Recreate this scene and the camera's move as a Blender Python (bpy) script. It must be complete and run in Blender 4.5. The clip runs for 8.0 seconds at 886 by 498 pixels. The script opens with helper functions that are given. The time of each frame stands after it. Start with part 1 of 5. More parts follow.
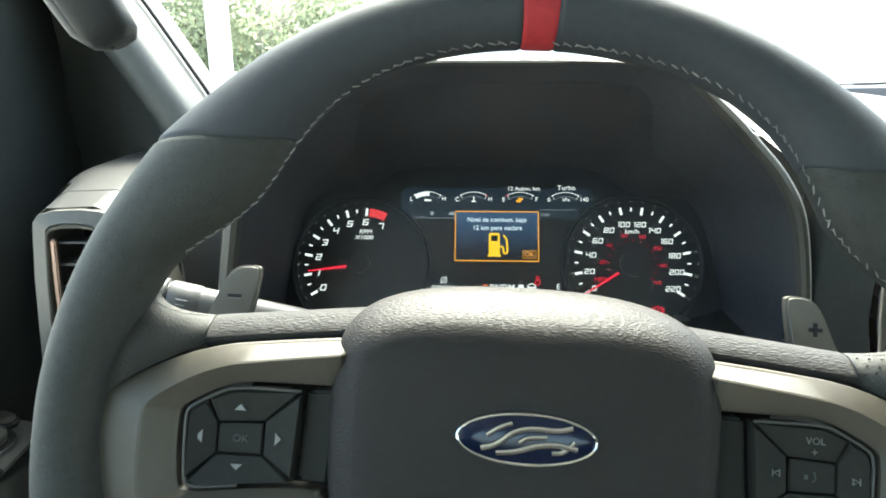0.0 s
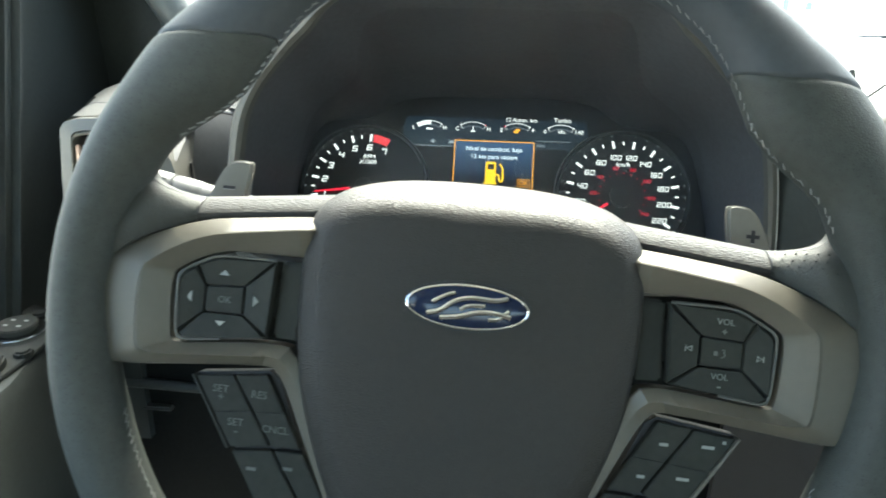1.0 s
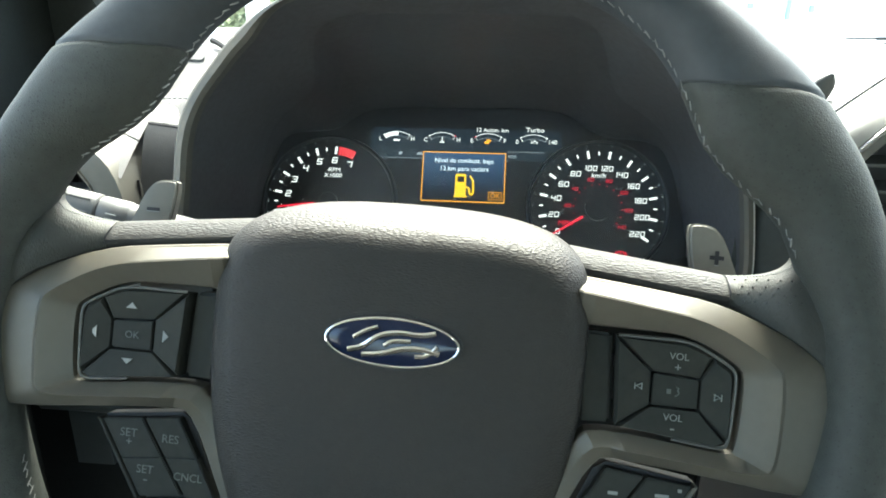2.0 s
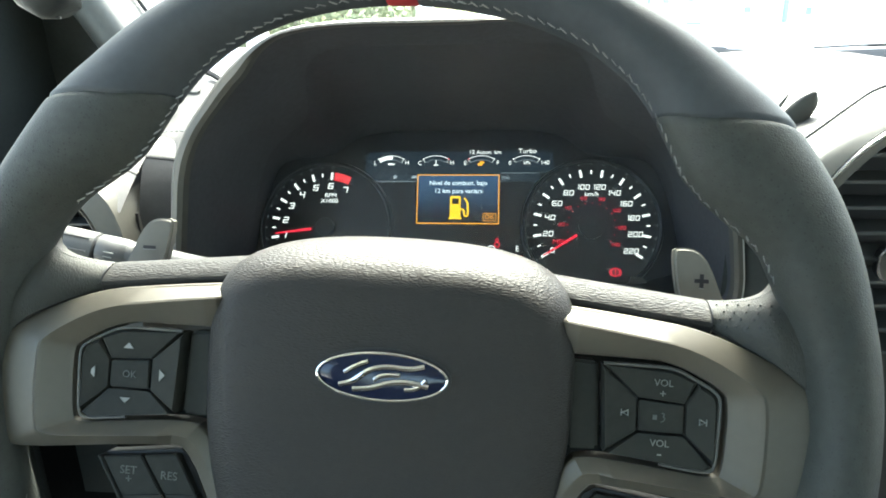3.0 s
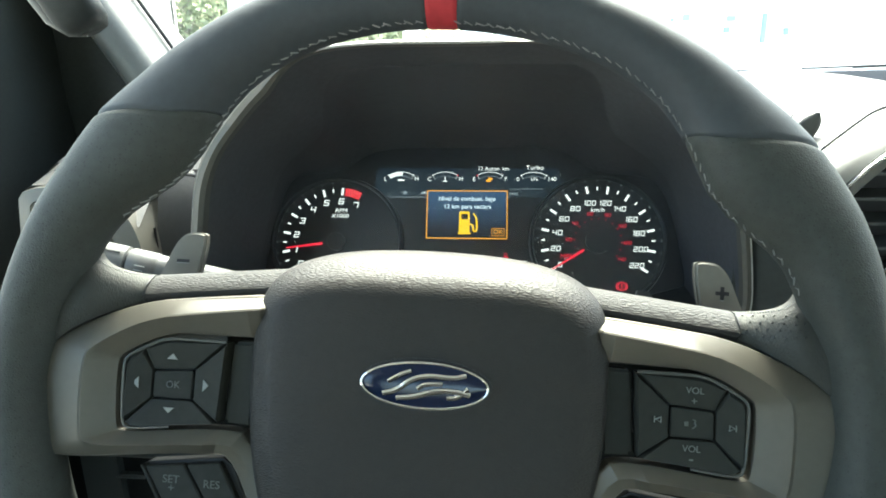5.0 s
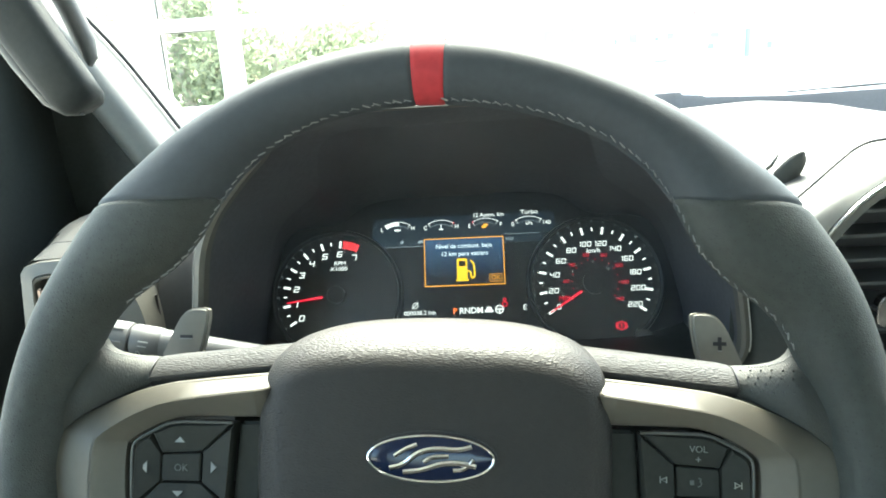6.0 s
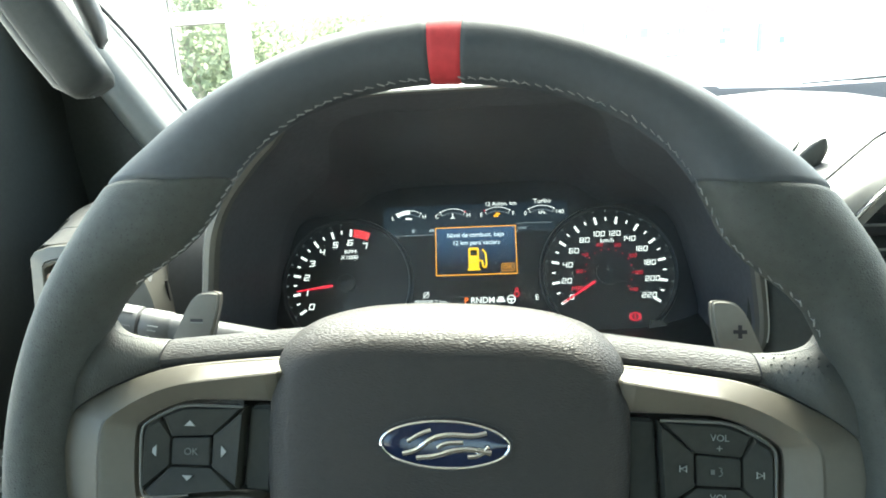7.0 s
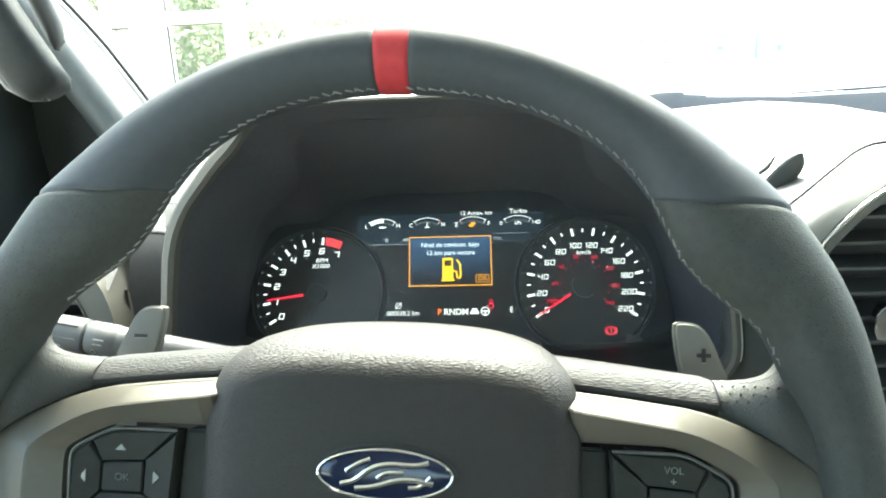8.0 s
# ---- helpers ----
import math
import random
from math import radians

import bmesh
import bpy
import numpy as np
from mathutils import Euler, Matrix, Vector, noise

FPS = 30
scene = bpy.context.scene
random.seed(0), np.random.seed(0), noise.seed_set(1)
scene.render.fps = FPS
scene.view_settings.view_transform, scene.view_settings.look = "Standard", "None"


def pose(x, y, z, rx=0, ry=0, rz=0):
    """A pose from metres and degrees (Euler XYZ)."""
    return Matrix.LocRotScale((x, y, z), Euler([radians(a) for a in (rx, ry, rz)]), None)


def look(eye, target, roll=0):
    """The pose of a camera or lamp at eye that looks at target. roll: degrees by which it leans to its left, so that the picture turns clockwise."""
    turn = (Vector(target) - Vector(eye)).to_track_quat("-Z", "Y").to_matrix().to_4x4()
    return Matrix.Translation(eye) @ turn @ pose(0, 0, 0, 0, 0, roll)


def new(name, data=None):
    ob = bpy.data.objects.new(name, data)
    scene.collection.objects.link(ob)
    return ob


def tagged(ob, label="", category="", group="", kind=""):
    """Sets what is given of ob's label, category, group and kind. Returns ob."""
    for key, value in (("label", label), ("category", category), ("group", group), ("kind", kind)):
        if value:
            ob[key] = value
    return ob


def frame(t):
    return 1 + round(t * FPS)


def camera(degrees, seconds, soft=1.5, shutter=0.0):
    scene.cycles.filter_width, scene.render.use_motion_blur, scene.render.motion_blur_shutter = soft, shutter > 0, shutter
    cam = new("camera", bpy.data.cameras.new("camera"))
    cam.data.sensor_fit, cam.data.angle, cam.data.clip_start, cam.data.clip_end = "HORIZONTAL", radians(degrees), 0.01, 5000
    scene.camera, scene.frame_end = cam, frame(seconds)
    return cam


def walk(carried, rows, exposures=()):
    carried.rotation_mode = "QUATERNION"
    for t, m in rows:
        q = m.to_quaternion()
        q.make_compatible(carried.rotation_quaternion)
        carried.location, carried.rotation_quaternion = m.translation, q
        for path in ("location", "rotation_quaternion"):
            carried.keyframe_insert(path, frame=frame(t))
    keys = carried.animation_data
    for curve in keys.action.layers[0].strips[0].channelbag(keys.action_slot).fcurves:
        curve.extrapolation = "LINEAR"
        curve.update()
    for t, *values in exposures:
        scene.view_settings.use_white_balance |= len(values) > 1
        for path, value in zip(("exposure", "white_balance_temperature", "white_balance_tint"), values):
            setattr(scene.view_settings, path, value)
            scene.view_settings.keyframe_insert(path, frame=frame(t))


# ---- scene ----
from mathutils.bvhtree import BVHTree

cam = camera(67.2, 8.0, soft=1.8, shutter=0.2)
PATH = [
    (0, (-0.024, -0.25, 1.594), (-0.099, 1.671, 1.04), -0.1),
    (0.5, (-0.023, -0.304, 1.594), (-0.202, 1.599, 1.006), -0.3),
    (0.6, (-0.022, -0.312, 1.593), (-0.234, 1.58, 0.982), -0.1),
    (0.8, (-0.012, -0.31, 1.588), (-0.227, 1.571, 0.943), 0.4),
    (1, (0.013, -0.292, 1.575), (-0.154, 1.583, 0.899), 1.3),
    (1.2, (0.034, -0.276, 1.573), (-0.132, 1.619, 0.952), 1.6),
    (2.3, (0.046, -0.258, 1.577), (-0.146, 1.618, 0.912), -0.1),
    (2.5, (0.048, -0.26, 1.58), (-0.148, 1.621, 0.931), -0.5),
    (3, (0.053, -0.261, 1.586), (-0.146, 1.629, 0.961), -1.2),
    (3.5, (0.052, -0.257, 1.582), (-0.145, 1.628, 0.944), -0.7),
    (4, (0.054, -0.261, 1.585), (-0.16, 1.631, 0.975), -0.6),
    (4.2, (0.054, -0.265, 1.586), (-0.161, 1.632, 0.989), -0.6),
    (5.3, (0.02, -0.276, 1.593), (-0.107, 1.639, 1.028), -1.0),
    (5.5, (0.018, -0.277, 1.607), (-0.15, 1.642, 1.068), -2.8),
    (6, (0.031, -0.274, 1.61), (-0.116, 1.656, 1.107), -3.6),
    (6.5, (0.026, -0.274, 1.607), (-0.147, 1.649, 1.084), -3.9),
    (7, (0.027, -0.269, 1.603), (-0.145, 1.655, 1.086), -3.4),
    (7.5, (0.032, -0.263, 1.594), (-0.183, 1.648, 1.045), -1.6),
    (8, (0.048, -0.252, 1.605), (-0.114, 1.676, 1.095), -2.6),
]
EXPOSE = [(0, 3.23), (0.5, 3.24), (1, 3.6), (2.5, 3.5), (4, 3.54), (5.5, 3.27), (6, 3.6), (6.5, 3.71), (7, 3.64), (7.5, 3.32), (8, 3.75)]
walk(cam, [(t, look(eye, target, roll)) for t, eye, target, roll in PATH], [(t, e, 6420, -5 if t < 5 else -8) for t, e in EXPOSE])

# ---- world, sun, exposure ----
world = bpy.data.worlds.new("sky")
scene.world = world
world.use_nodes = True
wn, wl = world.node_tree.nodes, world.node_tree.links
sky = wn.new("ShaderNodeTexSky")
sky.sky_type = "NISHITA"
sky.sun_disc = False
sky.sun_elevation, sky.sun_rotation = radians(55), radians(4)
sky.air_density, sky.dust_density, sky.ozone_density = 1.0, 5.5, 0.7
wn["Background"].inputs["Strength"].default_value = 0.15
wl.new(sky.outputs[0], wn["Background"].inputs["Color"])
sun = new("sun", bpy.data.lights.new("sun", "SUN"))
sun.data.energy, sun.data.angle, sun.data.color = 1.6, radians(32), (1.0, 0.985, 0.965)
sun.matrix_world = look((0.6, 9, 13), (0, 0, 0))


# ---- materials ----
def tree_of(name):
    m = bpy.data.materials.new(name)
    m.use_nodes = True
    return m, m.node_tree.nodes, m.node_tree.links, m.node_tree.nodes["Principled BSDF"]


def surface(name, color, rough=0.5, metal=0.0, vary=0.15, scale=60.0, grain=0.0, size=500.0, stretch=(1, 1, 1), spec=0.5, kind="voronoi"):
    """Base colour with blotches at two scales, roughness that follows them, and a fine grain as relief."""
    m, n, l, p = tree_of(name)
    co = n.new("ShaderNodeTexCoord")
    big, fine = n.new("ShaderNodeTexNoise"), n.new("ShaderNodeTexNoise")
    big.inputs["Scale"].default_value, fine.inputs["Scale"].default_value = scale * 0.2, scale * 4
    big.inputs["Detail"].default_value = 3
    add = n.new("ShaderNodeMath")
    add.operation = "ADD"
    ramp = n.new("ShaderNodeValToRGB")
    ramp.color_ramp.elements[0].position, ramp.color_ramp.elements[1].position = 0.55, 1.0
    a, b = ramp.color_ramp.elements
    a.color = (*[c * (1 - vary) for c in color], 1)
    b.color = (*[min(1, c * (1 + vary)) for c in color], 1)
    l.new(co.outputs["Object"], big.inputs["Vector"])
    l.new(co.outputs["Object"], fine.inputs["Vector"])
    half = n.new("ShaderNodeMath")
    half.operation = "MULTIPLY"
    half.inputs[1].default_value = 0.6
    l.new(fine.outputs["Fac"], half.inputs[0])
    l.new(big.outputs["Fac"], add.inputs[0])
    l.new(half.outputs[0], add.inputs[1])
    l.new(add.outputs[0], ramp.inputs["Fac"])
    l.new(ramp.outputs["Color"], p.inputs["Base Color"])
    rr = n.new("ShaderNodeMapRange")
    rr.inputs["To Min"].default_value, rr.inputs["To Max"].default_value = max(0.02, rough * 0.85), min(1, rough * 1.15)
    l.new(big.outputs["Fac"], rr.inputs["Value"])
    l.new(rr.outputs[0], p.inputs["Roughness"])
    p.inputs["Metallic"].default_value = metal
    p.inputs["Specular IOR Level"].default_value = spec
    if grain:
        mp = n.new("ShaderNodeMapping")
        mp.inputs["Scale"].default_value = stretch
        warp = n.new("ShaderNodeTexNoise")
        warp.inputs["Scale"].default_value = size * 0.35
        mix = n.new("ShaderNodeVectorMath")
        mix.operation = "MULTIPLY_ADD"
        mix.inputs[1].default_value = (1.2 / size,) * 3
        l.new(co.outputs["Object"], warp.inputs["Vector"])
        l.new(warp.outputs["Color"], mix.inputs[0])
        l.new(co.outputs["Object"], mix.inputs[2])
        l.new(mix.outputs[0], mp.inputs["Vector"])
        bump = n.new("ShaderNodeBump")
        if kind == "voronoi":
            v = n.new("ShaderNodeTexVoronoi")
            v.feature = "DISTANCE_TO_EDGE"
            out = v.outputs["Distance"]
        else:
            v = n.new("ShaderNodeTexNoise")
            v.inputs["Detail"].default_value = 2
            out = v.outputs["Fac"]
        v.inputs["Scale"].default_value = size
        l.new(mp.outputs[0], v.inputs["Vector"])
        cap = n.new("ShaderNodeMapRange")
        cap.inputs["From Max"].default_value = 0.35 if kind == "voronoi" else 1.0
        l.new(out, cap.inputs["Value"])
        l.new(cap.outputs[0], bump.inputs["Height"])
        bump.inputs["Strength"].default_value, bump.inputs["Distance"].default_value = grain, 0.25 / size
        l.new(bump.outputs[0], p.inputs["Normal"])
    return m


def perforate(m, pitch, share, depth):
    """Small dark pin holes pricked into a skin, unevenly spaced."""
    n, l, p = m.node_tree.nodes, m.node_tree.links, m.node_tree.nodes["Principled BSDF"]
    co, v, hole, mix = n.new("ShaderNodeTexCoord"), n.new("ShaderNodeTexVoronoi"), n.new("ShaderNodeMapRange"), n.new("ShaderNodeMix")
    v.inputs["Scale"].default_value, v.inputs["Randomness"].default_value = 1 / pitch, 0.6
    hole.inputs["From Min"].default_value, hole.inputs["From Max"].default_value = share * 0.7, share
    l.new(co.outputs["Object"], v.inputs["Vector"])
    l.new(v.outputs["Distance"], hole.inputs["Value"])
    mix.data_type = "RGBA"
    old = p.inputs["Base Color"].links[0].from_socket
    mix.inputs[6].default_value = (0.0215, 0.0235, 0.0215, 1)
    l.new(hole.outputs[0], mix.inputs[0])
    l.new(old, mix.inputs[7])
    l.new(mix.outputs[2], p.inputs["Base Color"])
    bump = n.new("ShaderNodeBump")
    bump.inputs["Strength"].default_value, bump.inputs["Distance"].default_value = depth, 0.0003
    l.new(p.inputs["Normal"].links[0].from_socket, bump.inputs["Normal"])
    l.new(hole.outputs[0], bump.inputs["Height"])
    l.new(bump.outputs[0], p.inputs["Normal"])


def glow(name, color, strength=1.0):
    m, n, l, p = tree_of(name)
    p.inputs["Base Color"].default_value = (0.02, 0.02, 0.02, 1)
    p.inputs["Emission Color"].default_value = (*color, 1)
    p.inputs["Emission Strength"].default_value = strength
    p.inputs["Roughness"].default_value = 0.4
    return m


rim_leather = surface("smooth_leather", (0.0415, 0.048, 0.0535), 0.62, spec=0.3, vary=0.1, grain=0.25, size=1300)
grip_leather = surface("grip_leather", (0.0338, 0.0378, 0.0342), 0.62, spec=0.35, vary=0.2, grain=0.26, size=800)
perforate(grip_leather, 0.0022, 0.2, 0.25)
red_leather = surface("red_leather", (0.36, 0.03, 0.038), 0.62, spec=0.3, vary=0.15, grain=0.25, size=1300)
cover_grain = surface("grained_vinyl", (0.0208, 0.0191, 0.0172), 0.54, vary=0.12, spec=0.36, grain=0.4, size=600, stretch=(0.5, 1.6, 1))
spoke_grain = surface("spoke_vinyl", (0.024, 0.0238, 0.023), 0.6, vary=0.12, spec=0.28, grain=0.45, size=520, stretch=(0.42, 1.7, 1))
rest_leather = surface("rest_leather", (0.036, 0.0375, 0.0335), 0.66, spec=0.35, vary=0.08, grain=0.28, size=620, stretch=(1.6, 0.55, 1))
thread = surface("thread", (0.24, 0.245, 0.24), 0.8, vary=0.3)
satin = surface("satin_trim", (0.095, 0.087, 0.07), 0.45, metal=0.25, vary=0.06, grain=0.06, size=3000, kind="noise")
paddle_metal = surface("paddle_metal", (0.15, 0.142, 0.12), 0.48, metal=0.35, vary=0.06, grain=0.08, size=2500, kind="noise")
band_vinyl = surface("band_vinyl", (0.17, 0.168, 0.15), 0.42, vary=0.1, grain=0.12, size=900)
dash_trim = surface("dash_trim", (0.088, 0.085, 0.073), 0.5, metal=0.1, vary=0.08)
button_black = surface("button_plastic", (0.021, 0.0222, 0.0185), 0.72, spec=0.3, vary=0.2, grain=0.06, size=3000, kind="noise")
handle_grey = surface("handle_plastic", (0.018, 0.021, 0.021), 0.62, spec=0.25, vary=0.15, grain=0.2, size=900)
gap_black = surface("dark_gap", (0.008, 0.008, 0.009), 0.5, vary=0.2)
panel_black = surface("panel_black", (0.008, 0.0085, 0.008), 0.85, spec=0.1, vary=0.2)
print_grey = surface("printed_grey", (0.23, 0.235, 0.22), 0.5, vary=0.05)
glint_pale = surface("glint_pale", (0.6, 0.6, 0.58), 0.35, vary=0.08)
chrome = surface("chrome", (0.75, 0.75, 0.76), 0.12, metal=1.0, vary=0.04)
badge_blue = surface("badge_blue", (0.006, 0.0115, 0.034), 0.15, vary=0.1)
soft_dash = surface("dash_vinyl", (0.044, 0.044, 0.042), 0.5, vary=0.15, grain=0.13, size=600)
pod_plastic = surface("pod_plastic", (0.05, 0.052, 0.05), 0.45, vary=0.15, grain=0.25, size=900)
dark_plastic = surface("dark_plastic", (0.028, 0.032, 0.03), 0.5, vary=0.2, grain=0.25, size=900)
door_plastic = surface("door_plastic", (0.026, 0.0295, 0.0262), 0.55, spec=0.35, vary=0.2, grain=0.25, size=900)
# Paler than black plastic: the veiling glare inside the cowl is in this colour.
tunnel_black = surface("tunnel_plastic", (0.071, 0.0745, 0.081), 0.55, spec=0.3, vary=0.2, grain=0.06, size=1200)
plate_black = surface("plate_plastic", (0.036, 0.038, 0.042), 0.6, spec=0.3, vary=0.15, grain=0.06, size=1200)
face_black = surface("dial_face", (0.013, 0.016, 0.019), 0.3, vary=0.1)
copper = surface("copper_trim", (0.33, 0.235, 0.19), 0.42, metal=0.9, vary=0.1)
pillar_vinyl = surface("pillar_vinyl", (0.075, 0.08, 0.074), 0.5, vary=0.1, grain=0.2, size=700)
headliner = surface("headliner", (0.28, 0.29, 0.27), 0.9, vary=0.08)
cabin_dark = surface("cabin_dark", (0.15, 0.142, 0.122), 0.8, vary=0.15)
rubber = surface("rubber", (0.012, 0.012, 0.013), 0.6, vary=0.2)
white_paint = surface("white_paint", (0.78, 0.78, 0.76), 0.5, vary=0.04, scale=4)
body_paint = surface("body_paint", (0.7, 0.7, 0.69), 0.25, vary=0.03, scale=4)
concrete = surface("light_concrete", (0.5, 0.49, 0.46), 0.8, vary=0.12, scale=1.5, grain=0.3, size=40, kind="noise")
bark = surface("bark", (0.3, 0.28, 0.24), 0.9, vary=0.3, scale=10)
leaf = surface("leaf", (0.17, 0.2, 0.13), 0.5, vary=0.35, scale=2)


def thin_leaf(m):
    """Light shines through the blades."""
    n, l = m.node_tree.nodes, m.node_tree.links
    tr, mix = n.new("ShaderNodeBsdfTranslucent"), n.new("ShaderNodeMixShader")
    tr.inputs["Color"].default_value = (0.38, 0.43, 0.30, 1)
    mix.inputs[0].default_value = 0.55
    l.new(n["Principled BSDF"].outputs[0], mix.inputs[1])
    l.new(tr.outputs[0], mix.inputs[2])
    l.new(mix.outputs[0], n["Material Output"].inputs["Surface"])


thin_leaf(leaf)
sign_red = surface("sign_red", (0.6, 0.2, 0.18), 0.5, vary=0.05, scale=4)
dark_glass = surface("window_glass", (0.27, 0.36, 0.32), 0.2, vary=0.1, scale=3)
def clear_lens(name, rough=0.5, share=0.04):
    """A thin clear pane: lets light through and mirrors a little of it."""
    m = bpy.data.materials.new(name)
    m.use_nodes = True
    n, l = m.node_tree.nodes, m.node_tree.links
    n.remove(n["Principled BSDF"])
    through_it, gloss, mix = n.new("ShaderNodeBsdfTransparent"), n.new("ShaderNodeBsdfGlossy"), n.new("ShaderNodeMixShader")
    gloss.inputs["Roughness"].default_value = rough
    mix.inputs[0].default_value = share
    l.new(through_it.outputs[0], mix.inputs[1])
    l.new(gloss.outputs[0], mix.inputs[2])
    l.new(mix.outputs[0], n["Material Output"].inputs["Surface"])
    return m


lens_clear = clear_lens("clear_lens", 0.5, 0.032)
wind_glass = clear_lens("windshield_glass", 0.02, 0.03)
glow_white = glow("lit_white", (0.95, 0.98, 1.0), 0.1309)
glow_text = glow("lit_text", (0.75, 0.88, 1.0), 0.154)
glow_reflected = glow("lit_reflection", (0.8, 0.9, 1.0), 0.02695)
glow_dim = glow("lit_dim", (0.6, 0.7, 0.8), 0.05775)
glow_red = glow("lit_red", (1.0, 0.02, 0.06), 0.1155)
glow_red_dim = glow("lit_red_dim", (1.0, 0.02, 0.06), 0.085)
glow_redzone = glow("lit_red_zone", (1.0, 0.06, 0.08), 0.1078)
glow_amber = glow("lit_amber", (1.0, 0.42, 0.03), 0.1309)
glow_gear = glow("lit_gear", (1.0, 0.2, 0.04), 0.14)
glow_fuel = glow("lit_fuel", (1.0, 0.6, 0.02), 0.1309)
glow_band = glow("lit_band", (0.05, 0.11, 0.18), 0.0162)
glow_popup = glow("lit_popup", (0.05, 0.13, 0.28), 0.0616)


def popup_fade(m):
    """The pop-up's backlight fades from blue at its top to black at its foot."""
    n, l = m.node_tree.nodes, m.node_tree.links
    co, sep, mr = n.new("ShaderNodeTexCoord"), n.new("ShaderNodeSeparateXYZ"), n.new("ShaderNodeMapRange")
    l.new(co.outputs["Object"], sep.inputs[0])
    l.new(sep.outputs["Y"], mr.inputs["Value"])
    mr.inputs["From Min"].default_value, mr.inputs["From Max"].default_value = 0.008, 0.048
    mr.inputs["To Min"].default_value, mr.inputs["To Max"].default_value = 0.003, 0.07
    l.new(mr.outputs[0], n["Principled BSDF"].inputs["Emission Strength"])


popup_fade(glow_popup)


# ---- mesh helpers ----
def finish(bm, angle=38):
    bmesh.ops.remove_doubles(bm, verts=bm.verts, dist=1e-6)
    bmesh.ops.recalc_face_normals(bm, faces=bm.faces)
    for fc in bm.faces:
        fc.smooth = True
    for e in bm.edges:
        e.smooth = e.calc_face_angle(0) < radians(angle)


def part(name, bm, material, parent, label="", angle=38):
    """One mesh object under a thing or a part."""
    if isinstance(bm, bmesh.types.BMesh):
        finish(bm, angle)
        me = bpy.data.meshes.new(name)
        bm.to_mesh(me)
        bm.free()
    else:
        me = bm
    if material is not None and not me.materials:
        me.materials.append(material)
    ob = new(name, me)
    ob.parent = parent
    if label:
        tagged(ob, label)
    return ob


def thing(name, label, category, m=None, group="", kind=""):
    ob = new(name)
    ob.empty_display_size = 0.02
    if m is not None:
        ob.matrix_world = m
    return tagged(ob, label, category, group, kind)


def solo(name, bm, material, label, category, kind="", group="", angle=38):
    ob = part(name, bm, material, None, "", angle)
    return tagged(ob, label, category, group, kind)


def loft(loops, closed=True, cap=True):
    """Skin over loops of equal length; closed loops, capped ends."""
    bm = bmesh.new()
    rows = [[bm.verts.new(p) for p in lp] for lp in loops]
    n = len(rows[0])
    for a, b in zip(rows, rows[1:]):
        for i in range(n if closed else n - 1):
            j = (i + 1) % n
            bm.faces.new((a[i], a[j], b[j], b[i]))
    if cap and closed:
        bm.faces.new(rows[0][::-1])
        bm.faces.new(rows[-1])
    return bm


def prism(outline, h0, h1, bevel=0.0, seg=2):
    """A plate with that outline (x, y), from h0 to h1 in z, its edges rounded."""
    bm = loft([[(x, y, h0) for x, y in outline], [(x, y, h1) for x, y in outline]])
    if bevel:
        bmesh.ops.recalc_face_normals(bm, faces=bm.faces)
        bmesh.ops.bevel(bm, geom=list(bm.edges), offset=bevel, segments=seg, affect="EDGES", clamp_overlap=True)
    return bm


def box(x0, x1, y0, y1, z0, z1, bevel=0.0, seg=2):
    return prism([(x0, y0), (x1, y0), (x1, y1), (x0, y1)], z0, z1, bevel, seg)


def tube(points, radii, sides=14):
    """A round bar along points, with a radius at each."""
    pts = [Vector(p) for p in points]
    loops = []
    for i, p in enumerate(pts):
        d = (pts[min(i + 1, len(pts) - 1)] - pts[max(i - 1, 0)]).normalized()
        a = d.cross(Vector((0.13, 0.2, 1))).normalized()
        b = d.cross(a)
        r = radii[i] if isinstance(radii, (list, tuple)) else radii
        loops.append([p + r * (math.cos(k) * a + math.sin(k) * b) for k in np.linspace(0, 2 * math.pi, sides, endpoint=False)])
    return loft(loops)


def join(bm, other):
    me = bpy.data.meshes.new("tmp")
    other.to_mesh(me)
    other.free()
    bm.from_mesh(me)
    bpy.data.meshes.remove(me)
    return bm


def moved(bm, m):
    bmesh.ops.transform(bm, matrix=m, verts=bm.verts)
    return bm


def mm(points, s=1, du=0.0, dv=0.0):
    return [((s * x) / 1000 + du, y / 1000 + dv) for x, y in points]


def rounded(points, times=2):
    """Corner cutting of a closed outline."""
    for _ in range(times):
        out = []
        for (ax, ay), (bx, by) in zip(points, points[1:] + points[:1]):
            out += [(0.75 * ax + 0.25 * bx, 0.75 * ay + 0.25 * by), (0.25 * ax + 0.75 * bx, 0.25 * ay + 0.75 * by)]
        points = out
    return points


def smooth_open(points, times=2):
    """Corner cutting of an open line of tuples, ends kept."""
    for _ in range(times):
        out = [points[0]]
        for a, b in zip(points, points[1:]):
            out += [tuple(0.75 * p + 0.25 * q for p, q in zip(a, b)), tuple(0.25 * p + 0.75 * q for p, q in zip(a, b))]
        points = out + [points[-1]]
    return points


def ellipse(cx, cy, a, b, n=48):
    return [(cx + a * math.cos(k), cy + b * math.sin(k)) for k in np.linspace(0, 2 * math.pi, n, endpoint=False)]


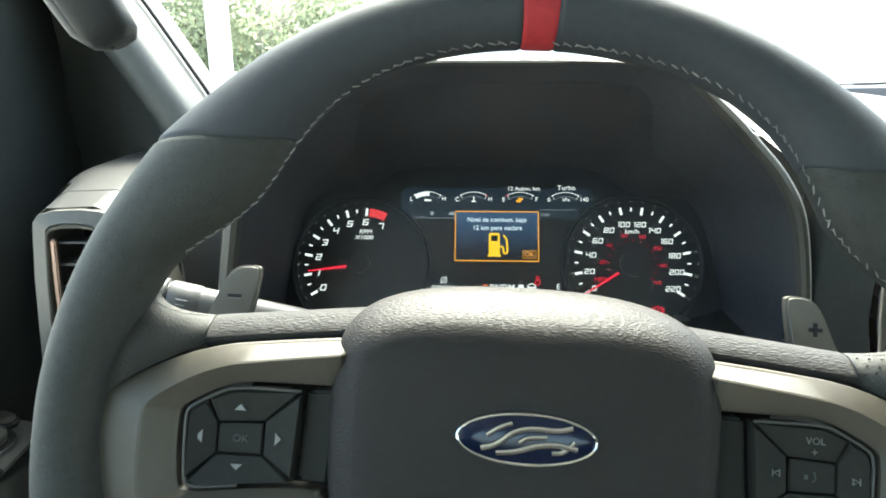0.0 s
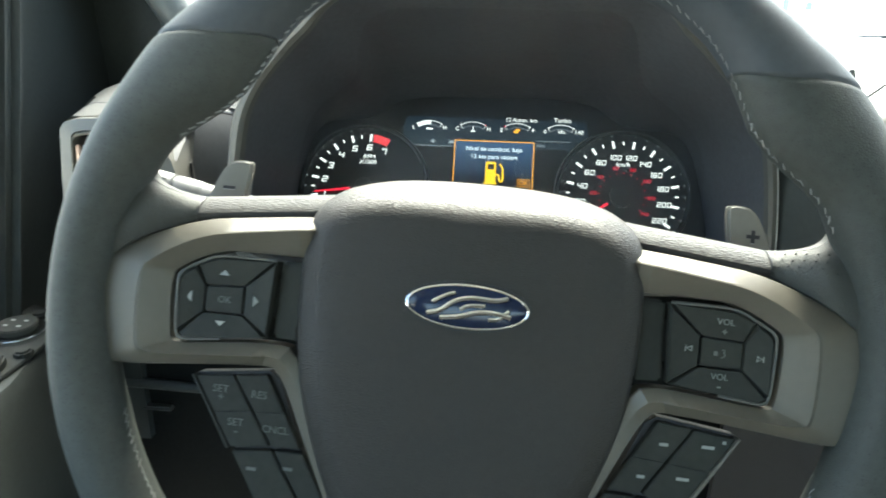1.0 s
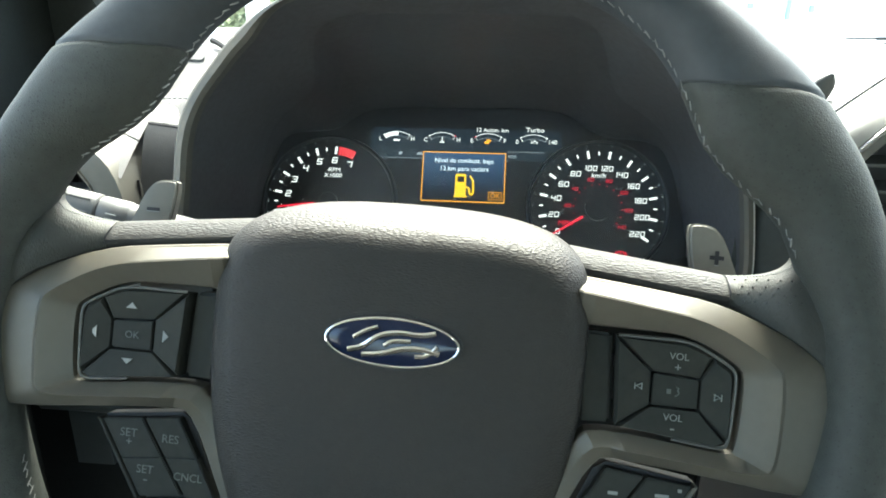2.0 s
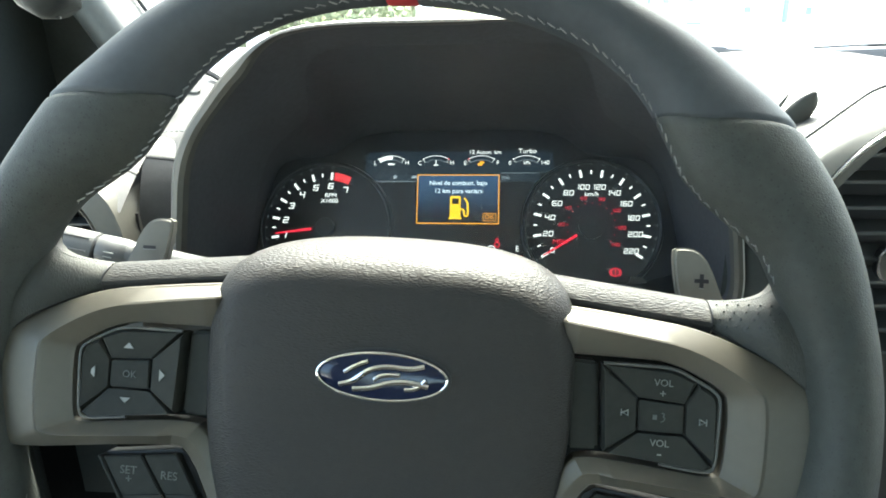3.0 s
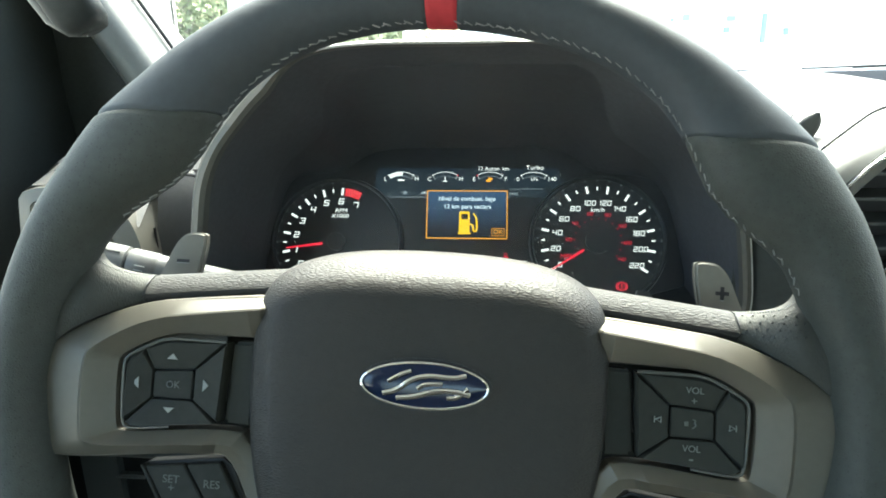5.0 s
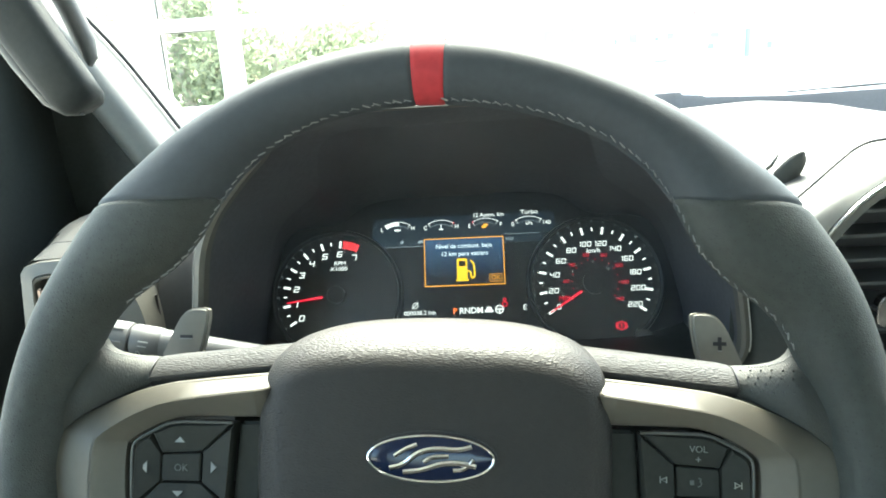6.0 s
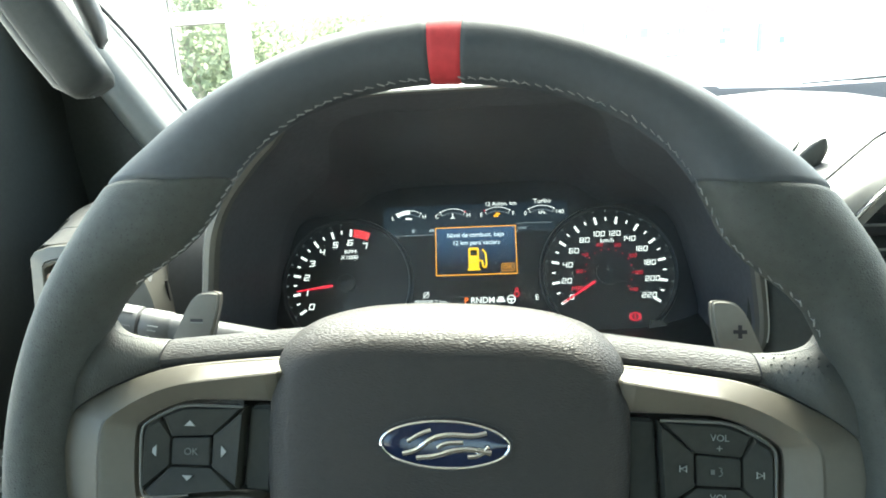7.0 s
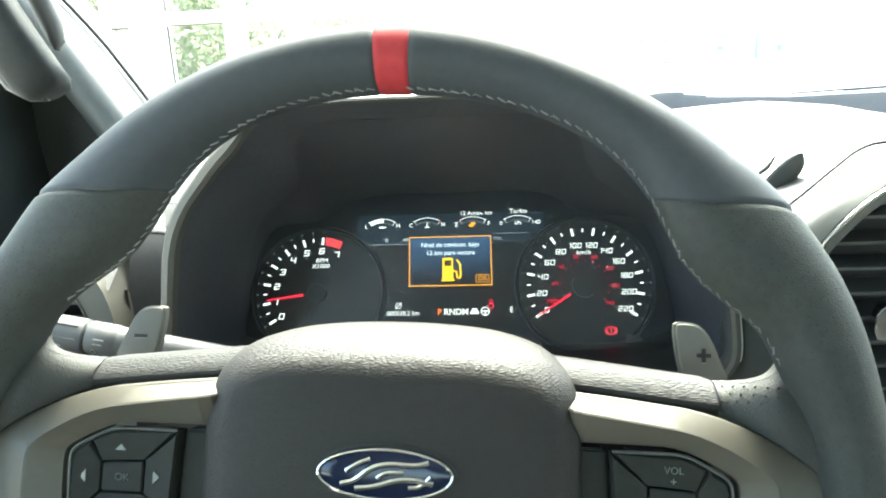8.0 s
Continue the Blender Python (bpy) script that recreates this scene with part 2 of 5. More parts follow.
def writing(body, size, cx, cy, h, wide=1.0, slant=0.0, align="CENTER", bold=0.0):
    """Lettering as a mesh in the xy plane, its middle at cx, cy and its face at h."""
    cu = bpy.data.curves.new("writing", "FONT")
    cu.body, cu.size, cu.align_x, cu.align_y, cu.shear, cu.extrude = body, size, align, "CENTER", slant, 0.00015
    cu.resolution_u, cu.offset = 3, bold
    ob = new("writing", cu)
    dg = bpy.context.evaluated_depsgraph_get()
    me = bpy.data.meshes.new_from_object(ob.evaluated_get(dg))
    bpy.data.objects.remove(ob)
    bpy.data.curves.remove(cu)
    me.materials.clear()
    me.transform(Matrix.Translation((cx, cy, h)) @ Matrix.Diagonal((wide, 1, 1, 1)))
    return me


def ring(cx, cy, r0, r1, h0, h1, a0=0.0, a1=360.0, n=72, lift=0.0):
    """A flat ring or arc of rectangular section."""
    full = abs(a1 - a0) >= 360
    loops = []
    for k in np.linspace(radians(a0), radians(a1), n, endpoint=not full):
        c, s = math.cos(k), math.sin(k)
        loops.append([(cx + r * c, cy + r * s, h) for r, h in ((r0, h0), (r1, h0), (r1, h1), (r0, h1 + lift))])
    bm = loft(loops + ([loops[0]] if full else []), cap=not full)
    return bm


def lerp_table(x, table):
    return float(np.interp(x, [a for a, _ in table], [b for _, b in table]))


# ---- steering wheel ----
TIP, STEER = radians(20), radians(-2.7)
U0, V0, N0 = Vector((1, 0, 0)), Vector((0, math.sin(TIP), math.cos(TIP))), Vector((0, -math.cos(TIP), math.sin(TIP)))
WU = U0 * math.cos(STEER) + V0 * math.sin(STEER)
WV = V0 * math.cos(STEER) - U0 * math.sin(STEER)
WM = Matrix.Translation((-0.001, -0.0125, 1.4375)) @ Matrix((WU, WV, N0)).transposed().to_4x4()

INNER = [(0, 175), (10, 173), (17, 170), (20, 169.3), (24, 168.6), (27, 166), (31, 161), (35, 157.4), (40, 156.6), (44, 160), (50, 166), (55, 170), (62, 172.4), (70, 172.4), (80, 171.4), (90, 171)]
INNER_LEFT = [(0, 175), (10, 173), (17, 170), (20, 169), (24, 167.6), (28, 164.4), (32, 159.4), (36, 155.4), (40, 154), (44, 155.4), (48, 158.8), (52, 162.6), (56, 166), (61, 169), (66, 170.6), (72, 171.2), (80, 171.2), (90, 171)]
LOWER = [(0, 175), (8, 173), (20, 171.5), (35, 173), (60, 172), (90, 171)]
OUTER = [(0, 201.5), (20, 202), (30, 201.5), (38, 202.6), (45, 200.8), (60, 200.6), (75, 201), (90, 202.4)]
OUTER_RIGHT = [(0, 201.5), (14, 202.5), (22, 204.5), (28, 205.5), (34, 205.2), (38, 204.8), (42, 203.4), (46, 201.4), (52, 200.4), (60, 199.2), (68, 199), (76, 200.2), (84, 201.6), (90, 202.4)]
THICK = [(0, 17.5), (38, 19), (50, 17), (90, 16.2)]


def rim_radii(deg):
    """Inner and outer radius and half thickness of the rim at an angle from three o'clock."""
    a = deg % 360
    up = a <= 180
    k = a if up else 360 - a
    k = 180 - k if k > 90 else k
    return lerp_table(k, (INNER if a <= 90 else INNER_LEFT) if up else LOWER) / 1000, lerp_table(k, OUTER_RIGHT if a <= 90 else OUTER) / 1000, lerp_table(k, THICK) / 1000


def rim_point(deg, phi, k=1.0):
    ri, ro, b = rim_radii(deg)
    r = (ri + ro) / 2 + k * (ro - ri) / 2 * math.copysign(abs(math.cos(phi)) ** 0.9, math.cos(phi))
    return (r * math.cos(radians(deg)), r * math.sin(radians(deg)), k * b * math.sin(phi) - 0.002)


def rim_section(a0, a1, s0, s1, n, groove=0.05):
    """A length of rim from angle a0 to a1; s0, s1: by how much its ends slant across the section."""
    loops = []
    for i in range(n + 1):
        s = i / n
        end = min(s, 1 - s) * abs(a1 - a0) * 3.2 / 1000
        k = 1 - groove * math.exp(-((end / 0.0011) ** 2))
        loop = []
        for phi in np.linspace(0, 2 * math.pi, 36, endpoint=False):
            lo, hi = a0 + s0 * math.cos(phi), a1 + s1 * math.cos(phi)
            loop.append(rim_point(lo + s * (hi - lo), phi, k))
        loops.append(loop)
    return loft(loops)


wheel = thing("steering_wheel", "black leather sport steering wheel with red top stripe, turned slightly", "steering wheel", WM)
part("upper_rim", rim_section(42.3, 88.5, -6.4, 0, 150), rim_leather, wheel, "smooth black leather upper rim")
part("upper_rim", rim_section(93.1, 136.5, 0, 7.0, 150), rim_leather, wheel, "smooth black leather upper rim")
part("red_stripe", rim_section(88.5, 93.1, 0, 0, 26, 0.03), red_leather, wheel, "red leather centre mark")
part("lower_rim", rim_section(136.5, 402.3, 7.0, -6.4, 420), grip_leather, wheel, "perforated black leather lower rim")


def step01(t):
    t = min(1, max(0, t))
    return t * t * (3 - 2 * t)


def stitches(a0, a1):
    """Crossed thread along the inner edge of the rim."""
    rng = random.Random(4)
    verts, faces = [], []

    def bar(p, q, w):
        p, q = Vector(p), Vector(q)
        d = (q - p).normalized()
        side = d.cross(Vector((0.3, 0.2, 1))).normalized() * w
        up = d.cross(side).normalized() * w
        base = len(verts)
        for c in (p, (p + q) / 2 - up * 0.0, q):
            bulge = 1.3 if c is not p and c is not q else 0.8
            for o in (side, up, -side, -up):
                verts.append(c + o * bulge)
        for r in (0, 4):
            for i in range(4):
                j = (i + 1) % 4
                faces.append((base + r + i, base + r + j, base + r + 4 + j, base + r + 4 + i))
        faces.append((base, base + 1, base + 2, base + 3))
        faces.append((base + 8, base + 9, base + 10, base + 11))

    a = a0
    while a < a1:
        mid = 2.84 + 0.28 * step01((a - 96) / 36) + 0.16 * step01((66 - a) / 24)
        lean, thick = rng.uniform(0.05, 0.11), rng.uniform(0.00026, 0.00042) * (1 if a < 180 else 0.6)
        bar(rim_point(a, mid + lean, 1.004), rim_point(a + rng.uniform(0.95, 1.25), mid - lean * 0.8, 1.016), thick)
        if rng.random() < 0.55:
            bar(rim_point(a + 0.7, mid - 0.02, 1.004), rim_point(a + rng.uniform(1.2, 1.5), mid + 0.05, 1.012), thick * 0.6)
        a += rng.uniform(1.5, 1.8) if a < 180 else rng.uniform(1.1, 1.3)
    me = bpy.data.meshes.new("stitching")
    me.from_pydata(verts, [], faces)
    return me


for lo, hi in ((20, 88), (93.6, 152), (200, 340)):
    st = part("stitching", stitches(lo, hi), thread, wheel, "grey cross-stitched thread")
    tagged(st, kind="stuff")

for a in (88.5, 93.1):
    part("stripe_thread", tube([rim_point(a, p, 0.975) for p in np.linspace(0.05, 0.75, 8)], 0.0005, 6), thread, wheel)

# airbag cover
half = [(0, 69.6), (24, 69.0), (42, 67.3), (56, 64.2), (68, 59.5), (77.5, 51), (81, 40), (82, 12), (81.2, -16), (76.6, -44), (66, -74), (52, -104), (30, -124), (0, -130)]
outline = half + [(-x, y) for x, y in half[-2:0:-1]]
outline = rounded(outline, 2)


def cover_loop(inset, h, top_extra=0.0):
    out = []
    for x, y in outline:
        k = max(0.0, (y - 20) / 46)
        ins = inset * (1 + 0.7 * k * k)
        d = math.hypot(x, y + 25)
        s = max(0.05, 1 - ins / d)
        out.append((x * s / 1000, (-25 + (y + 25) * s) / 1000, (h - top_extra * k * k) / 1000))
    return out


steps = [(0, -45, 8), (0, -10, 25.4), (0.15, -8.5, 22.8), (0.7, -6, 19), (1.6, -4.4, 14.6), (2.8, -3.2, 10.6), (4, -2.3, 7.7), (5.4, -1.4, 5.1), (7, -0.5, 2.7), (8.8, 0.6, 1.0), (10.6, 1.6, 0.3), (12.2, 2.4, 0.3), (13.2, 2.75, 0.3), (15, 3.1, 0.3), (21, 3.8, 0.1), (30, 4.2, 0), (42, 4.4, 0), (60, 4.5, 0), (80, 4.5, 0)]
part("airbag_cover", loft([cover_loop(*s) for s in steps]), cover_grain, wheel, "grained charcoal vinyl airbag cover", 60)

BX, BY, BH = 0.6, 8.8, 0.0043
# The black base runs past the chrome rim as the shadow of its recess.
badge = part("badge", prism(mm(ellipse(BX, BY, 29.8, 11.8, 64)), BH - 0.0015, BH + 0.0005, 0.0004), gap_black, wheel, "oval blue badge with chrome rim")
loops = [[(x / 1000, y / 1000, BH + h) for x, y in ellipse(BX, BY, 28.6 - i, 10.7 - i, 64)] for i, h in ((0, 0.0004), (0.0, 0.0018), (0.35, 0.0024), (0.9, 0.0026), (1.35, 0.0023), (1.5, 0.0012))]
part("badge_rim", loft(loops, cap=False), chrome, badge)
loops = [[(x / 1000, y / 1000, BH + h) for x, y in ellipse(BX, BY, 27.3 * k, 9.4 * k, 64)] for k, h in ((1, 0.0013), (0.98, 0.0016), (0.7, 0.0021), (0.35, 0.0024), (0.05, 0.0025))]
part("badge_field", loft(loops), badge_blue, badge)
# plain silver wave and bars in place of the emblem
for pts, r in (
    ([(-18, 5.2), (-12, 6.8), (-6, 12.2), (2, 14.2), (12, 13.4), (18, 15)], 1.35),
    ([(-12, 3.6), (-4, 4.6), (4, 7.6), (12, 8.2), (20, 6.6)], 1.35),
    ([(-16, 10.5), (-11, 13.8), (-6, 15.6)], 1.1),
    ([(-3, 8.2), (0, 10.4), (8, 10.8)], 1.1),
    ([(10, 4.8), (15, 5.2), (19, 9.6)], 1.1),
):
    pts = smooth_open([(x + BX, y + BY - 9.6) for x, y in pts], 3)
    z = lambda x, y: BH + 0.0016 + 0.0009 * max(0, 1 - ((x - BX) / 27) ** 2 - ((y - BY) / 9.4) ** 2)
    part("badge_stroke", tube([(x / 1000, y / 1000, z(x, y)) for x, y in pts], r / 1000, 8), chrome, badge, "plain silver stroke")

# trim frames round the switch pads, spokes and thumb rests
FRAME_OUT = [(66, 43.6), (77.5, 43.2), (106, 40.4), (137, 36.4), (171, 21), (179, 11), (178.4, -31.5), (172, -37.8), (130, -33.6), (95, -30.6), (87.5, -33), (66, -80), (50, -112)]
FRAME_IN = [(66, 23), (77.5, 23), (105, 22.8), (122, 22.4), (141.5, 12.6), (145, 8), (143.6, -21), (140.5, -24.6), (118, -21.8), (92, -19.4), (78, -22), (57.5, -80), (42, -112)]
ARM_H = [(0.0, -16), (0.0, -6), (0.03, -4.6), (0.08, -3.8), (0.3, -3.4), (0.50, -3.4), (0.52, -3.42), (0.93, -4.6), (0.98, -5.6), (1.0, -7), (1.0, -16)]
# along the frame: where its ridge runs across the width, and the height of its outer edge
RIDGE = [0.3, 0.34, 0.44, 0.52, 0.6, 0.62, 0.62, 0.6, 0.5, 0.5, 0.5, 0.5, 0.5]
EDGE_H = [-9, -9, -8.5, -7, -2.5, 0.6, 0.8, -0.5, -2.4, -3, -3.4, -3.4, -3.4]


def frame_trim(s):
    pairs = smooth_open([(*a, *b, r, e) for a, b, r, e in zip(FRAME_OUT, FRAME_IN, RIDGE, EDGE_H)], 2)
    loops = []
    for ax, ay, bx, by, kc, eh in pairs:
        arm = min(1, max(0, (-26 - ay) / 12)) if ax < 100 else 0
        sink = 0 if arm else 10 * max(0, min(1, (78.5 - ax) / 7))
        prof = [(0.0, -16), (0.0, eh - 1.6), (0.025, eh - 0.5), (0.07, eh + 0.2), (kc - 0.045, 1.75), (kc, 2.4), (kc + 0.05, 1.75), (0.93, -4.6), (0.98, -5.4), (1.0, -7), (1.0, -16)]
        loops.append([(s * (ax + k * (bx - ax)) / 1000, (ay + k * (by - ay)) / 1000, (max(-16, (1 - arm) * h + arm * (h2 - 2.5) - sink)) / 1000) for (k, h), (_, h2) in zip(prof, ARM_H)])
    return loft(loops)


def pad_button(outer, inner, s, h_out=-4.2, h_in=-7.2):
    """One sloping quarter of a switch pad: outer edge high with a chamfer, inner edge low."""
    o, i = [Vector(p) for p in outer], [Vector(p) for p in inner]
    poly = o + i[::-1]
    c = sum(poly, Vector((0, 0))) / len(poly)
    tight = [p + (c - p).normalized() * 0.3 for p in poly]
    hs = [h_out] * len(o) + [h_in] * len(i)
    low = [(s * p.x / 1000, p.y / 1000, -0.014) for p in tight]
    mid = [(s * p.x / 1000, p.y / 1000, (h - (2.0 if h == h_out else 0.5)) / 1000) for p, h in zip(tight, hs)]
    rim = []
    for p, h, is_out in zip(tight, hs, [1] * len(o) + [0] * len(i)):
        q = p + (c - p).normalized() * (2.1 if is_out else 0.4)
        rim.append((s * q.x / 1000, q.y / 1000, h / 1000))
    return loft([low, mid, rim])


rim_grey = surface("pad_rim_plastic", (0.075, 0.074, 0.066), 0.4, vary=0.1)


def quad_pad(s):
    """Four-way pad with a middle key, in its dark well."""
    o = [(93, 19.8), (123, 19.8), (139.6, 11.2), (141.6, 7.8), (140.6, -20), (137.6, -22.2), (95, -17.6)]
    well = part("switch_pad", prism(mm(rounded(o, 1), s), -0.016, -0.0115), gap_black, wheel, "black four-way switch pad")
    a, b, c, d = (108.6, 6.2), (128.6, 5.0), (128.8, -8.4), (108.6, -8.4)
    part("button", pad_button([o[0], o[1], (133, 14.6)], [a, b], s), button_black, well)
    part("button", pad_button([(133, 14.6), o[2], o[3], o[4]], [b, c], s), button_black, well)
    part("button", pad_button([o[4], o[5], o[6]], [c, d], s), button_black, well)
    part("button", pad_button([o[6], o[0]], [d, a], s), button_black, well)
    key = [(109.4, 5.4), (128, 4.3), (128.1, -7.6), (109.4, -7.6)]
    part("button", prism(mm(key, s), -0.014, -0.0072, 0.0005), button_black, well)
    bar = [(78.5, 20.6), (91.6, 20.2), (93.4, -17.4), (80.5, -18)]
    part("divider", prism(mm(bar, s), -0.02, -0.0086, 0.0014), button_black, wheel)
    edge = smooth_open([(s * x / 1000, y / 1000, -0.0052) for x, y in ((93.6, 20.1), (108, 20.2), (123, 20.1), (131.6, 15.8), (140.1, 11.2), (142.1, 7.6), (141.6, -6), (140.9, -20.2), (137.6, -22.6), (118, -20.4))], 2)
    part("pad_rim", tube(edge, 0.00075, 8), rim_grey, well, "thin lighter grey rim")
    return well


def icon(points, parent, s=1, h=-0.0054, m=None, name="icon"):
    return part(name, prism(mm(points, s), h - 0.0004, h + 0.0001), m or print_grey, parent)


vol_grey = surface("volume_print", (0.165, 0.17, 0.16), 0.5, vary=0.05)
label_mid = surface("label_mid", (0.095, 0.098, 0.09), 0.5, vary=0.05)
label_dim = surface("label_dim", (0.09, 0.094, 0.088), 0.5, vary=0.05)
for s in (-1, 1):
    part("trim_frame", frame_trim(s), satin, wheel, "satin champagne-grey trim frame", 15)
    pad = quad_pad(s)
    if s < 0:
        icon([(-121.5, 10.6), (-116.5, 10.6), (-118.8, 13.2)], pad, h=-0.0052)
        icon([(-121.5, -11.8), (-116.5, -11.8), (-119, -14.2)], pad, h=-0.0052)
        icon([(-134.4, 1.6), (-134.4, -3.8), (-137.2, -1.2)], pad, h=-0.0052)
        icon([(-103.4, 2.2), (-103.4, -3.2), (-100.8, -0.4)], pad, h=-0.0052)
        part("lettering", writing("OK", 0.0046, -0.1185, -0.0015, -0.0068), label_dim, pad)
    else:
        part("lettering", writing("VOL", 0.0041, 0.1185, 0.0135, -0.0045), vol_grey, pad)
        part("lettering", writing("+", 0.0048, 0.1185, 0.0088, -0.0052), vol_grey, pad)
        part("lettering", writing("VOL", 0.0041, 0.118, -0.0118, -0.0048), vol_grey, pad)
        part("lettering", writing("-", 0.0068, 0.118, -0.0158, -0.0044), vol_grey, pad)
        for cx, cy, d in ((103.2, 0.0, -1), (135.2, -1.6, 1)):
            for y0, y1 in ((1.4, 0), (-1.4, 0)):
                part("icon", prism(mm([(cx - d * 1.5, cy + y0), (cx + d * 1.1, cy + y1 + 0.15), (cx + d * 1.1, cy + y1 - 0.15), (cx - d * 1.5, cy + y0 * 0.72)]), -0.0056, -0.0046), print_grey, pad)
            for x0 in (-1.5, 1.3):
                icon([(cx + d * x0, cy + 1.4), (cx + d * (x0 + 0.35), cy + 1.4), (cx + d * (x0 + 0.35), cy - 1.4), (cx + d * x0, cy - 1.4)], pad, h=-0.0047)
        wave = smooth_open([(118.8, 0.6), (120.2, 0.2), (119.4, -0.9), (120.4, -1.6), (119.6, -2.8), (118.6, -3.2)], 2)
        part("icon", tube([(x / 1000, y / 1000, -0.0071) for x, y in wave], 0.00028, 6), label_dim, pad)
        icon([(115.2, -0.4), (116.9, -0.4), (116.9, -2.4), (115.2, -2.4)], pad, h=-0.0069, m=label_dim)

    # grained upper spoke
    loops = []
    for k in np.linspace(0, 1, 14):
        u, vt, vb = 60 + 79.3 * k, 57.6 - 8.6 * k, 45.4 - 8.8 * k
        prof = [(vb - 3, -44), (vb - 3, -17), (vb, -14.5), (vb + 1.2, -13.2), (vb + 3, -12.8), (vb + 5, -13.8), (vb + 7, -15.8), (vt - 2.4, -19), (vt - 0.8, -22.5), (vt, -27), (vt, -44)]
        loops.append([(s * u / 1000, v / 1000, h / 1000) for v, h in prof])
    part("spoke", loft(loops), spoke_grain, wheel, "grained black vinyl spoke")
    # leather thumb rest between spoke and rim
    top = smooth_open([(139.8, 48.8), (148, 49.4), (155, 51.4), (160.5, 54.6), (163.5, 59.5), (164, 65), (162, 73), (160, 80)], 2)
    foot = smooth_open([(139.8, 36.5), (150, 31.5), (160, 26), (169, 20), (177, 12), (184, 4), (190, 0), (196, 0)], 2)
    loops = []
    for (ax, ay), (bx, by) in zip(top, foot):
        far = step01((ax - 139.8) / 19)
        row = [(ax + 0.45 * (bx - ax), ay + 0.45 * (by - ay), -30 + 6 * far), (ax + 0.12 * (bx - ax), ay + 0.12 * (by - ay), -28 + 7 * far), (ax, ay, -26 + 10.6 * far)]
        for k, h0, h1 in ((0.02, -23.5, -11.8), (0.07, -21, -7.7), (0.15, -19, -3.8), (0.26, -16.8, -0.9), (0.4, -14.8, 0.9), (0.6, -13.2, 2.3), (0.8, -12.9, 1.9), (1.0, -14.5, 0)):
            row.append((ax + k * (bx - ax), ay + k * (by - ay), h0 + far * (h1 - h0)))
        row.append((bx, by, -24))
        loops.append([(s * x / 1000, y / 1000, h / 1000) for x, y, h in row])
    rest = loft(loops)
    bmesh.ops.recalc_face_normals(rest, faces=rest.faces)
    skin = BVHTree.FromBMesh(rest)
    part("thumb_rest", rest, rest_leather, wheel, "perforated black leather thumb rest" if s > 0 else "wrinkled black leather thumb rest")
    seam = bmesh.new()
    rng = random.Random(11 + s)
    run = [Vector((s * (ax + 0.03 * (bx - ax)) / 1000, (ay + 0.03 * (by - ay)) / 1000, (-22.5 + 12.2 * step01((ax - 139.8) / 19)) / 1000)) for (ax, ay), (bx, by) in zip(top, foot) if ax > 141]
    for p, q in zip(run, run[1:]):
        for k in (0.0, 0.5):
            jog = Vector((0, rng.uniform(0, 0.5), rng.uniform(-0.2, 0.4))) / 1000
            join(seam, tube([p.lerp(q, k + 0.08) + jog, p.lerp(q, k + 0.36) + jog * 0.3], 0.00022, 5))
    tagged(part("rest_stitching", seam, thread, wheel), kind="stuff")
    part("rest_seam", tube([(s * 0.1396, y / 1000, h / 1000) for y, h in ((37, -14.2), (39, -13.0), (41.5, -13.4), (44, -15.1), (46, -17.8), (47.4, -20.2))], 0.0005, 6), gap_black, wheel)
    if s > 0:
        holes = bmesh.new()
        rng = random.Random(7)
        for row, v0 in enumerate((47.6, 44.6, 41.6, 38.6)):
            for k in range(6):
                cu, cv = 142.6 + 1.7 * (row % 2) + 3.5 * k + rng.uniform(-0.3, 0.3), v0 + rng.uniform(-0.3, 0.3) + 0.25 * k
                spot, nrm, _, _ = skin.ray_cast(Vector((cu / 1000, cv / 1000, 0.05)), Vector((0, 0, -1)))
                if spot is None or abs(nrm.z) < 0.3:
                    continue
                turn = (nrm if nrm.z > 0 else -nrm).to_track_quat("Z", "Y").to_matrix().to_4x4()
                join(holes, moved(prism([(x / 1000, y / 1000) for x, y in ellipse(0, 0, 0.5, 0.42, 10)], -0.0006, 0.0006), Matrix.Translation(spot) @ turn))
        hp = part("perforation", holes, gap_black, wheel)
        tagged(hp, kind="stuff")
    # lower switch block
    block = part("lower_switch", prism(mm([(130, -39), (94, -34.5), (88.5, -38), (57, -112), (84, -112), (109, -72), (119, -60)], s), -0.02, -0.012), gap_black, wheel, "black lower switch block")
    cols = [((129, -40), (110.5, -38), (89.2, -70.4), (109, -72.6)), ((109.3, -37.9), (93.6, -36), (73.6, -70), (88, -70.2))]
    for (p0, p1, p2, p3) in cols:
        for f0, f1 in ((0.0, 0.5), (0.5, 1.0), (1.06, 1.9)):
            q = []
            for a, b, f in ((p0, p3, f0), (p1, p2, f0), (p1, p2, f1), (p0, p3, f1)):
                q.append((a[0] + f * (b[0] - a[0]), a[1] + f * (b[1] - a[1])))
            part("button", prism(mm(q, s), -0.014, -0.0075, 0.0005), button_black, block)
    part("switch_edge", prism(mm([(131.4, -39.5), (129.4, -39.8), (108.8, -73), (110.6, -73.6)], s), -0.018, -0.0068, 0.0004), satin if s > 0 else button_black, block)
